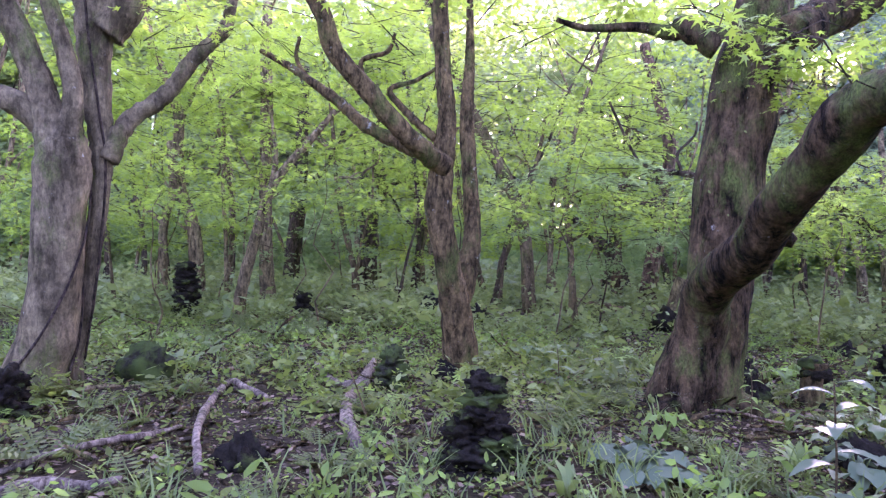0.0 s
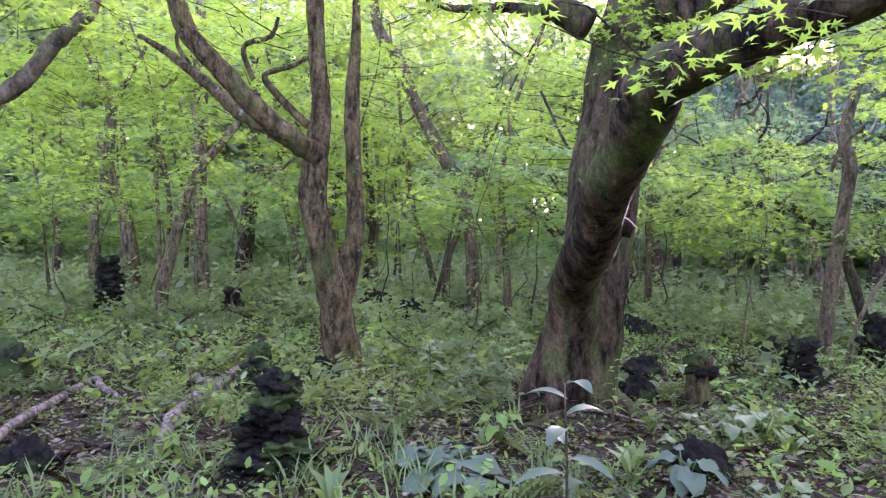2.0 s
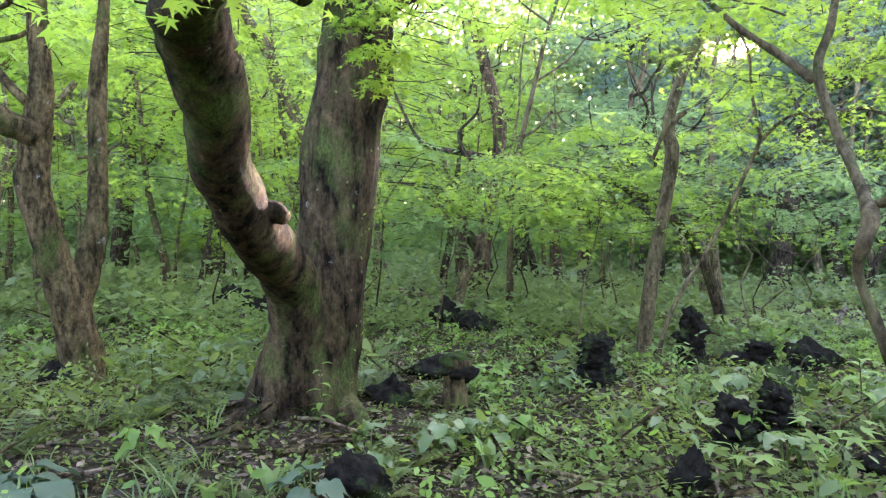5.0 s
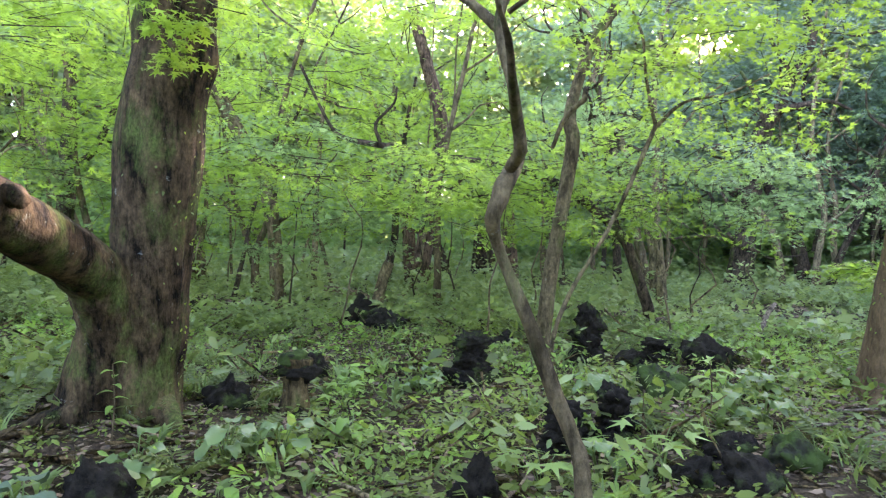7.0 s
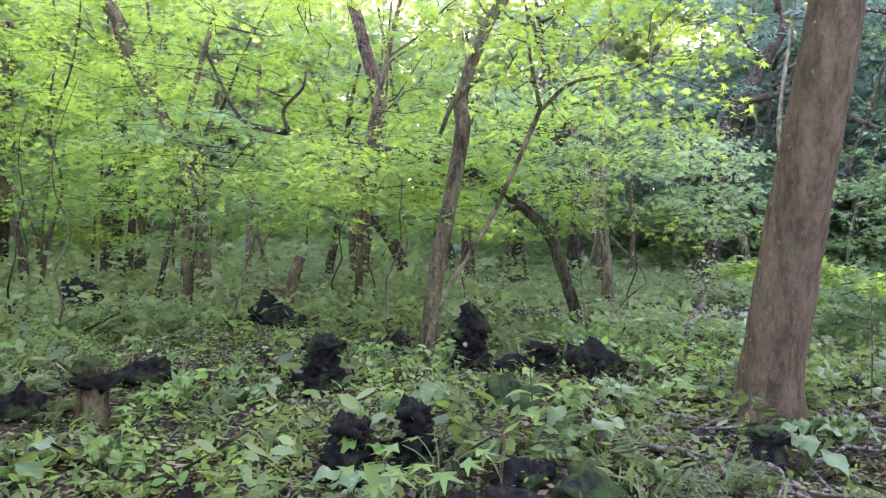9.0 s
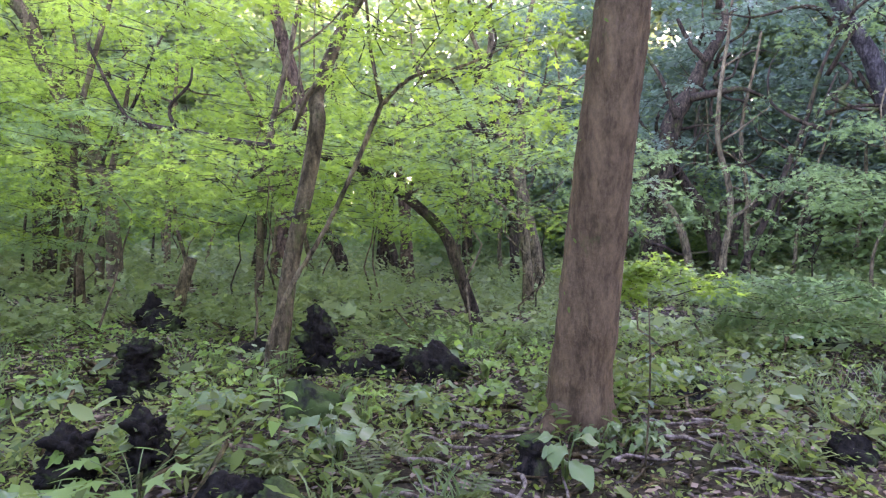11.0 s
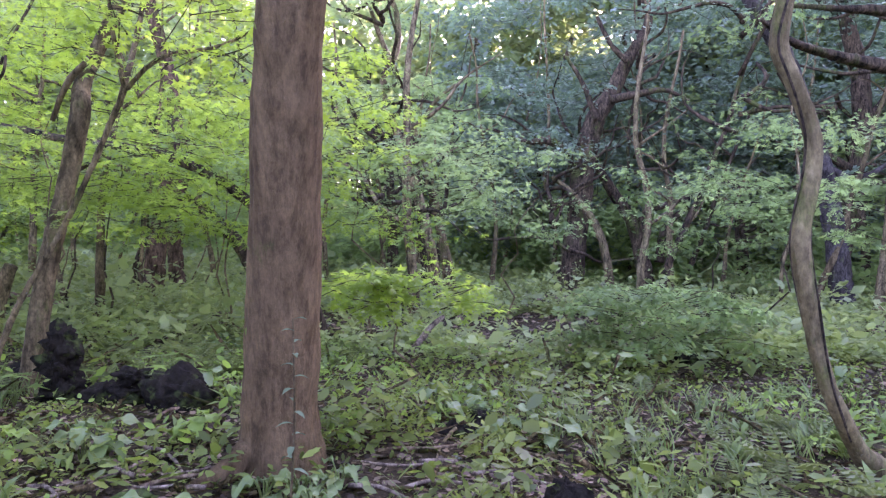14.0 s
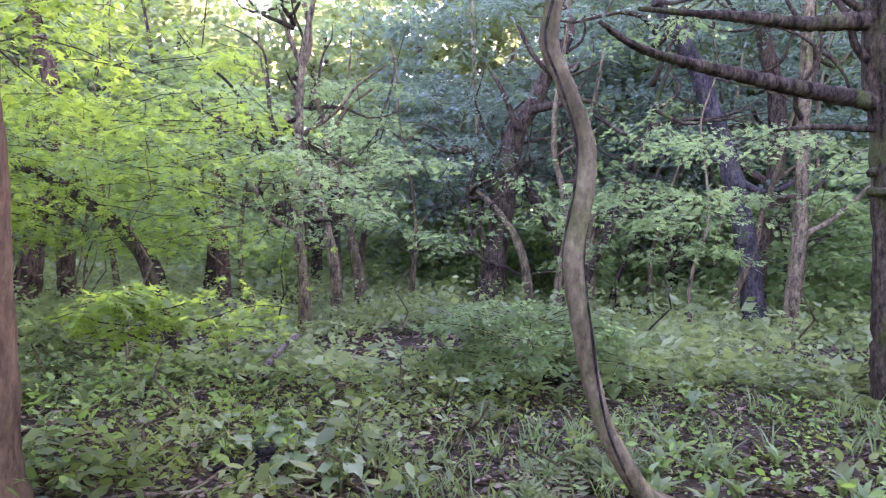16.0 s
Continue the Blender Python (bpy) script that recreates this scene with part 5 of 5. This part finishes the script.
for turns, start, thick in ((0.5, -1.9, 0.012), (0.3, 0.2, 0.016)):
    vine(tree_L, [(-3.45, 5.9, 0.15, 0.279), (-3.32, 5.9, 0.58, 0.249), (-3.25, 5.9, 1.16, 0.231), (-3.23, 5.9, 1.69, 0.234), (-3.2, 5.9, 2.28, 0.237)], turns, thick, start)
    vine(tree_L, [(-3.24, 6.2, 0.28, 0.079), (-3.17, 6.21, 0.71, 0.073), (-3.1, 6.23, 1.32, 0.079), (-3.04, 6.25, 2.16, 0.097), (-3.1, 6.26, 2.77, 0.128), (-3.15, 6.26, 3.38, 0.156), (-3.17, 6.29, 3.83, 0.188), (-3.18, 6.3, 4.28, 0.217)], -turns, thick * 0.8, start)


def crooked(tree, x, y, z0, z1, count, reach, thick, seed, material):
    """Bare crooked limbs, each an own part."""
    r = random.Random(seed)
    for k in range(count):
        a = r.uniform(0, 6.28)
        p = Vector((x, y, r.uniform(z0, z1)))
        d = Vector((math.cos(a), 0.7 * math.sin(a), r.uniform(0.0, 0.6)))
        n, pts = r.uniform(0.6, 1.0) * reach, []
        for i in range(7):
            t = i / 6
            pts.append((p.x, p.y, p.z, thick * (1.05 - 0.9 * t)))
            d = (d + Vector((r.uniform(-0.6, 0.6), r.uniform(-0.4, 0.4), r.uniform(-0.45, 0.6)))).normalized()
            p = p + d * n / 6
        v, f = tube(pts, tree.location, 6, 0.15, 0.3, k)
        mesh_part("branch", v, f, material, tree)


for k, tree in enumerate(forest_trees):
    x, y, z, r = tips[tree.name]
    if x > 7.5:
        crooked(tree, x, y, 0.4 * z, z, 11, 3.3, 0.055, k, bark_dark)
    elif k % 2:
        crooked(tree, x, y, 0.6 * z, z, 3, 1.6, 0.03, k, bark_grey)
crooked(tree_R, 16.3, 10.4, 2.0, 4.8, 7, 2.2, 0.05, 91, bark_dark)


# ---- undergrowth ----
def scatter(n, x0, x1, y0, y1, patch=0.0, seed=0.0):
    p = np.column_stack([rng.uniform(x0, x1, n), rng.uniform(y0, y1, n)])
    if patch:
        m = np.sin(1.3 * p[:, 0] + seed) + np.sin(1.1 * p[:, 1] + 2 * seed) + np.sin(0.7 * (p[:, 0] - p[:, 1]) + seed) + rng.normal(0, 0.8, n)
        p = p[m > patch]
        bare = np.hypot((p[:, 0] - 9.2) / 1.5, (p[:, 1] - 6.2) / 1.1) < rng.uniform(0.4, 1.3, len(p))
        bare |= np.hypot((p[:, 0] - 2.9) / 1.3, (p[:, 1] - 5.6) / 0.8) < rng.uniform(0.3, 1.2, len(p))
        bare |= np.hypot((p[:, 0] + 1.6) / 1.2, (p[:, 1] - 5.2) / 1.2) < rng.uniform(0.2, 1.1, len(p))
        for bx, by, br in [(-1.23, 4.53, 0.35), (-1.73, 5.93, 0.4), (-1.49, 6.20, 0.35), (-0.29, 5.25, 0.35), (-0.44, 6.64, 0.35), (-1.85, 3.79, 0.5), (-2.71, 5.97, 0.5), (7.26, 5.43, 0.45), (4.98, 6.66, 0.35), (9.67, 6.99, 0.5), (11.06, 7.42, 0.45), (10.23, 7.36, 0.5), (11.19, 7.97, 0.4), (10.95, 12.70, 0.5), (2.23, 5.53, 0.4)]:
            bare |= np.hypot(p[:, 0] - bx, p[:, 1] - by) < br * rng.uniform(0.5, 1.1, len(p))
        for bx, by, bw in rocks:
            bare |= np.hypot(p[:, 0] - bx, 0.7 * (p[:, 1] - by + 0.25)) < (0.18 + 0.5 * bw) * rng.uniform(0.6, 1.15, len(p))
        p = p[~bare]
    return p


def rosettes(p, per, reach, size, shape, height=0.12, rise=0.5):
    """Small plants: a few leaves round each place, raised and spreading."""
    n = len(p) * per
    q = np.repeat(p, per, 0)
    h = np.repeat(rng.uniform(0.35, 1.3, len(p)) * height, per)
    s = np.repeat(np.clip(np.exp(rng.normal(-0.12, 0.42, len(p))), 0.35, 2.2), per)
    a = rng.uniform(0, 6.28, n)
    d = reach * s * rng.uniform(0.1, 1, n)
    pos = np.column_stack([q[:, 0] + np.cos(a) * d, q[:, 1] + np.sin(a) * d, ground_zs(q) + h * rng.uniform(0.1, 1.15, n)])
    ahead = np.column_stack([np.cos(a), np.sin(a), rng.normal(rise - 0.4, 0.5, n)])
    up = np.column_stack([rng.normal(0, 0.6, (n, 2)), np.ones(n)])
    return leaves(shape, pos, ahead, up, size * s * rng.uniform(0.7, 1.2, n))


def undergrowth():
    X0, X1 = -7.0, 19.0
    near = np.concatenate([scatter(13000, X0, X1, 0.8, 11, 0.55, 0.3), scatter(3200, X0, X1, -4.5, 0.8, 0.55, 0.3)])
    low = np.concatenate([scatter(12000, X0, X1, 0.8, 11, 0.0, 1.7), scatter(4200, X0, X1, -4.5, 0.8, 0.0, 1.7)])
    tagged(big_mesh("herb_cover", [rosettes(near[::2], 10, 0.095, 0.07, OVAL, 0.26), rosettes(near[1::2], 13, 0.1, 0.078, SLIM, 0.3), rosettes(low, 7, 0.085, 0.04, OVAL, 0.08)], herb_leaf), "low green herbs covering the forest floor", "undergrowth", kind="stuff")
    md = scatter(3200, X0, X1, 1.5, 12, 1.2, 6.1)
    tagged(big_mesh("leafy_herbs", [rosettes(md, 12, 0.15, 0.092, OVAL, 0.36, 0.35)], shade_leaf), "knee-high leafy plants with dull green leaves", "undergrowth", kind="stuff")
    lo = scatter(1000, X0, X1, 1.5, 11, 1.2, 7.4)
    tagged(big_mesh("lobed_herbs", [rosettes(lo, 7, 0.13, 0.1, LOBES, 0.26, 0.35)], herb_bright), "lime seedlings with lobed leaves", "undergrowth", kind="stuff")
    br = scatter(8000, X0, X1, -5, 12, 0.3, 2.2)
    tagged(big_mesh("bright_herbs", [rosettes(br, 8, 0.1, 0.07, OVAL, 0.22)], herb_bright), "bright green seedlings among the herbs", "undergrowth", kind="stuff")
    la = scatter(2600, X0, X1, 2.2, 11, 0.9, 3.3)
    n = len(la) * 6
    q = np.repeat(la, 6, 0) + rng.normal(0, 0.02, (n, 2))
    a = rng.uniform(0, 6.28, n)
    ahead = np.column_stack([np.cos(a), np.sin(a), rng.uniform(0.3, 1.3, n)])
    tagged(big_mesh("long_leaf_herbs", [leaves(LANCE, np.column_stack([q, ground_zs(q)]), ahead, np.column_stack([-np.cos(a) * 0.5, -np.sin(a) * 0.5, np.ones(n)]), np.repeat(rng.uniform(0.12, 0.27, len(la)), 6))], grass_leaf), "arching long-leaved herbs", "undergrowth", kind="stuff")
    far = scatter(26000, -13, 27, 11, 23, -0.3, 0.9)
    mound = scatter(230, -13, 27, 11.5, 24)
    mound = np.repeat(mound, 16, 0) + rng.normal(0, 0.4, (len(mound) * 16, 2))
    deep = scatter(7000, -20, 36, 23, 34)
    tagged(big_mesh("far_herbs", [rosettes(far, 7, 0.16, 0.12, DIAMOND, 0.3), rosettes(mound, 7, 0.2, 0.13, DIAMOND, 0.7), rosettes(deep, 5, 0.3, 0.28, DIAMOND, 0.6)], lit_far_herb_leaf), "undergrowth deeper in the woods", "undergrowth", kind="stuff")
    fe = scatter(3900, X0 - 3, X1 + 3, 1.5, 16, 0.9, 4.0)
    n = len(fe) * 6
    q = np.repeat(fe, 6, 0)
    a = rng.uniform(0, 6.28, n)
    ahead = np.column_stack([np.cos(a), np.sin(a), rng.normal(0.35, 0.2, n)])
    pos = np.column_stack([q, ground_zs(q) + 0.02])
    tagged(big_mesh("fern_cover", [leaves(FROND, pos, ahead, np.tile((0.0, 0.0, 1.0), (n, 1)), np.repeat(rng.uniform(0.14, 0.38, len(fe)), 6))], fern_leaf), "small ferns on the forest floor", "fern", kind="stuff")
    g = scatter(5200, X0, X1, -4, 10, 0.6, 5.0)
    n = len(g) * 9
    q = np.repeat(g, 9, 0) + rng.normal(0, 0.03, (n, 2))
    a = rng.uniform(0, 6.28, n)
    ahead = np.column_stack([np.cos(a) * 0.5, np.sin(a) * 0.5, rng.uniform(0.5, 1.2, n)])
    up = np.column_stack([-np.cos(a), -np.sin(a), np.full(n, 0.6)])
    tagged(big_mesh("grass_tufts", [leaves(BLADE, np.column_stack([q, ground_zs(q)]), ahead, up, rng.uniform(0.12, 0.34, n))], grass_leaf), "thin green grass tufts", "grass", kind="stuff")
    li = np.concatenate([scatter(68000, X0, X1, -4.5, 12), scatter(26000, -10, 22, 12, 20)])
    n = len(li)
    a = rng.uniform(0, 6.28, n)
    wide = np.where(li[:, 1] > 12, 1.7, 1.0)
    tagged(big_mesh("leaf_litter", [leaves(DIAMOND, np.column_stack([li, ground_zs(li) + rng.uniform(0.008, 0.03, n)]), np.column_stack([np.cos(a), np.sin(a), rng.normal(0, 0.2, n)]), np.column_stack([rng.normal(0, 0.3, (n, 2)), np.ones(n)]), wide * rng.uniform(0.04, 0.09, n))], litter_leaf), "dry brown fallen leaves", "leaf litter", kind="stuff")
    tw = scatter(5200, X0, X1, 1, 11)
    vs, fs, o = [], [], 0
    for p in tw:
        a, ln, w = rng.uniform(0, 6.28), rng.uniform(0.15, 0.6), rng.uniform(0.002, 0.006)
        d = np.array((math.cos(a), math.sin(a), rng.uniform(0.1, 0.7) if rng.random() < 0.12 else 0.0))
        c = np.array((p[0], p[1], ground_z(*p) + 0.02 + 0.5 * ln * d[2]))
        q = np.array([c + d * ln * (t - 0.5) + rng.normal(0, 0.012, 3) + w * np.array((-d[1] * math.cos(2.1 * k), d[0] * math.cos(2.1 * k), math.sin(2.1 * k))) for t in (0, 0.35, 0.7, 1) for k in range(3)])
        g = np.array([t for j in (0, 3, 6) for k in range(3) for t in ((j + k, j + (k + 1) % 3, j + 3 + (k + 1) % 3), (j + k, j + 3 + (k + 1) % 3, j + 3 + k))])
        vs.append((q, g))
    tagged(big_mesh("twig_litter", vs, bark_brown), "fallen twigs on the forest floor", "twig_mass", kind="stuff")


undergrowth()


def sticks():
    """Fallen sticks lying about, copies of three shapes."""
    r = random.Random(21)
    shapes = []
    for k in range(3):
        n = 0.7 + 0.25 * k
        pts = [(n * (t - 0.5), 0.05 * math.sin(5 * t + k), 0.02 + 0.015 * math.sin(7 * t), 0.014 * (1.1 - 0.7 * t)) for t in (0, 0.25, 0.5, 0.75, 1)]
        v, f = tube(pts, (0, 0, 0), 7, 0.06, 0.4, k)
        ob = mesh_part("fallen_stick", v, f, (wood_pale, wood_tan, bark_grey)[k])
        tagged(ob, "dry fallen stick on the forest floor", "stick", "fallen sticks")
        shapes.append(ob)
    for k in range(95):
        near = k % 3 == 0
        x, y = (r.uniform(8.2, 11), r.uniform(5.5, 7.6)) if near else (r.uniform(-4, 15), r.uniform(2.8, 9.5))
        m = pose(x, y, ground_z(x, y) + 0.02, 0, r.uniform(-8, 8), r.uniform(0, 360))
        if k < 3:
            shapes[k].matrix_basis = m
        else:
            copy_thing(shapes[k % 3], m)


sticks()


# ---- larger plants ----
def broad_plant(x, y, material, count, size, seed, tall=1.0):
    r = random.Random(seed)
    gz = ground_z(x, y)
    plant = base_of("broad_leaf_plant", x, y, gz, "low plant with large glossy green leaves", "plant", "broad-leaved plants")
    for k in range(count):
        a = 6.28 * k / count + r.uniform(-0.4, 0.4)
        s = size * r.uniform(0.75, 1.15)
        h, d = tall * r.uniform(0.1, 0.28), r.uniform(0.03, 0.09)
        e = Vector((math.cos(a), math.sin(a), 0))
        root = e * d + Vector((0, 0, h))
        v, f = tube([(0, 0, -0.03, 0.006), (root.x * 0.5, root.y * 0.5, h * 0.6, 0.005), (root.x, root.y, h, 0.004)], (0, 0, 0), 5, 0.08, 0.0)
        mesh_part("stalk", v, f, grass_leaf, plant)
        side = Vector((-e.y, e.x, 0))
        tip = r.uniform(-0.15, 0.35)
        vs, fs = [], []
        for i in range(8):
            t = i / 7
            w = 0.36 * s * math.sin(math.pi * min(1, t * 0.93 + 0.05)) ** 0.8
            c = root + e * s * t + Vector((0, 0, s * (tip * t - 0.45 * t * t)))
            wave = 0.02 * math.sin(9 * t + k)
            vs += [tuple(c - side * w + Vector((0, 0, 0.1 * w + wave))), tuple(c - side * w * 0.5 + Vector((0, 0, 0.09 * w))), tuple(c), tuple(c + side * w * 0.5 + Vector((0, 0, 0.09 * w))), tuple(c + side * w + Vector((0, 0, 0.1 * w - wave)))]
        for i in range(7):
            for j in range(4):
                q = i * 5 + j
                fs.append((q, q + 1, q + 6, q + 5))
        mesh_part("leaf", vs, fs, material, plant)
    return plant


def seedling(x, y, height, count, size, material, label):
    """An upright seedling: thin stem with leaves set all the way up."""
    plant = base_of("seedling", x, y, ground_z(x, y), label, "seedling")
    v, f = tube([(0, 0, -0.05, 0.007), (0.02, 0.01, height * 0.5, 0.006), (0.0, 0.02, height, 0.004)], (0, 0, 0), 6, 0.1, 0.1)
    mesh_part("stem", v, f, bark_tan, plant)
    for k in range(count):
        a, t = 2.4 * k, 0.3 + 0.7 * k / (count - 1)
        e, s = Vector((math.cos(a), math.sin(a), 0.5 * t)), size * (1.15 - 0.4 * t)
        side = Vector((-math.sin(a), math.cos(a), 0))
        c0 = Vector((0.01, 0.01, height * t))
        vs, fs = [], []
        for i in range(7):
            u = i / 6
            c = c0 + e * s * u - Vector((0, 0, 0.5 * s * u * u))
            w = 0.2 * s * math.sin(math.pi * min(1, 0.06 + 0.92 * u))
            vs += [tuple(c - side * w + Vector((0, 0, 0.3 * w))), tuple(c), tuple(c + side * w + Vector((0, 0, 0.3 * w)))]
        for i in range(6):
            fs += [(3 * i, 3 * i + 1, 3 * i + 4, 3 * i + 3), (3 * i + 1, 3 * i + 2, 3 * i + 5, 3 * i + 4)]
        mesh_part("leaf", vs, fs, material, plant)


def lobed_plant(x, y, height, count, size):
    """A young plant with wide lobed leaves held level on thin stalks."""
    r = random.Random(int(100 * x))
    plant = base_of("lobed_plant", x, y, ground_z(x, y), "young plant with bright yellow-green lobed leaves", "plant", "lobed plants")
    for k in range(count):
        a, h, d = 2.4 * k, height * r.uniform(0.6, 1.0), r.uniform(0.05, 0.22)
        e = np.array((math.cos(a), math.sin(a), 0.0))
        v, f = tube([(0, 0, -0.03, 0.004), (e[0] * d * 0.4, e[1] * d * 0.4, h * 0.7, 0.0035), (e[0] * d, e[1] * d, h, 0.003)], (0, 0, 0), 5, 0.08, 0.0)
        mesh_part("stalk", v, f, grass_leaf, plant)
        v, f = leaves(STAR, np.array([e * d + (0, 0, h)]), np.array([e + (0, 0, r.uniform(-0.35, 0.05))]), np.array([(r.uniform(-0.2, 0.2), r.uniform(-0.2, 0.2), 1.0)]), np.array([size * r.uniform(0.7, 1.15)]))
        mesh_part("leaf", [tuple(q) for q in v], [tuple(int(i) for i in t) for t in f], herb_bright, plant)


for px, py in [(5.97, 5.34), (6.44, 5.50), (6.77, 5.67), (6.67, 8.83), (9.01, 11.12), (7.74, 9.37), (4.49, 7.16), (2.38, 8.22), (10.14, 10.85), (11.10, 11.31)]:
    lobed_plant(px, py, 0.3, 8, 0.2)
seedling(2.38, 3.1, 0.9, 11, 0.24, silver_leaf, "upright seedling with long silvery leaves")
seedling(9.55, 6.55, 1.08, 14, 0.09, silver_leaf, "thin upright seedling with small pale leaves")
seedling(3.1, 5.9, 0.55, 9, 0.12, herb_bright, "small bright green seedling beside the tree foot")
seedling(1.5, 6.6, 0.5, 12, 0.2, broad_leaf, "leafy evergreen seedling in the undergrowth")
seedling(7.3, 6.3, 0.5, 8, 0.2, herb_bright, "bright green seedling among the rocks")
for k, (px, py) in enumerate([(1.98, 4.19), (1.90, 4.42), (1.86, 4.36), (1.76, 4.25), (1.76, 4.53), (4.29, 5.83), (2.16, 5.10), (3.33, 4.63), (3.83, 4.45), (4.70, 6.20), (3.56, 5.33), (4.00, 5.61), (6.28, 5.96), (6.33, 5.50), (7.68, 6.29), (7.70, 7.08), (8.09, 7.31), (9.00, 6.22), (8.64, 8.57), (6.65, 7.16), (7.56, 6.48), (8.64, 7.71), (10.66, 9.10), (8.20, 7.38), (10.40, 9.26), (10.80, 8.50), (10.26, 8.79), (10.58, 9.25), (14.41, 10.09), (11.17, 8.24), (1.43, 8.74), (1.42, 8.40), (1.43, 9.37), (4.50, 7.66), (8.22, 8.83), (5.12, 7.64), (5.96, 8.90), (7.74, 10.94), (7.53, 11.25), (8.65, 10.57)]):
    broad_plant(px, py, silver_leaf if k in (0, 1, 2, 3, 4, 7) else broad_leaf if k % 3 else herb_bright, 6 + k % 4, 0.23 if k < 5 or k == 7 else 0.17 if k % 3 else 0.13, k, 0.5 if k < 5 else 1.0)
for k, (px, py) in enumerate([(9.52, 6.95), (9.72, 7.08), (9.34, 6.86), (9.62, 6.8)]):
    broad_plant(px, py, broad_leaf, 9, 0.11, 70 + k, 0.6)
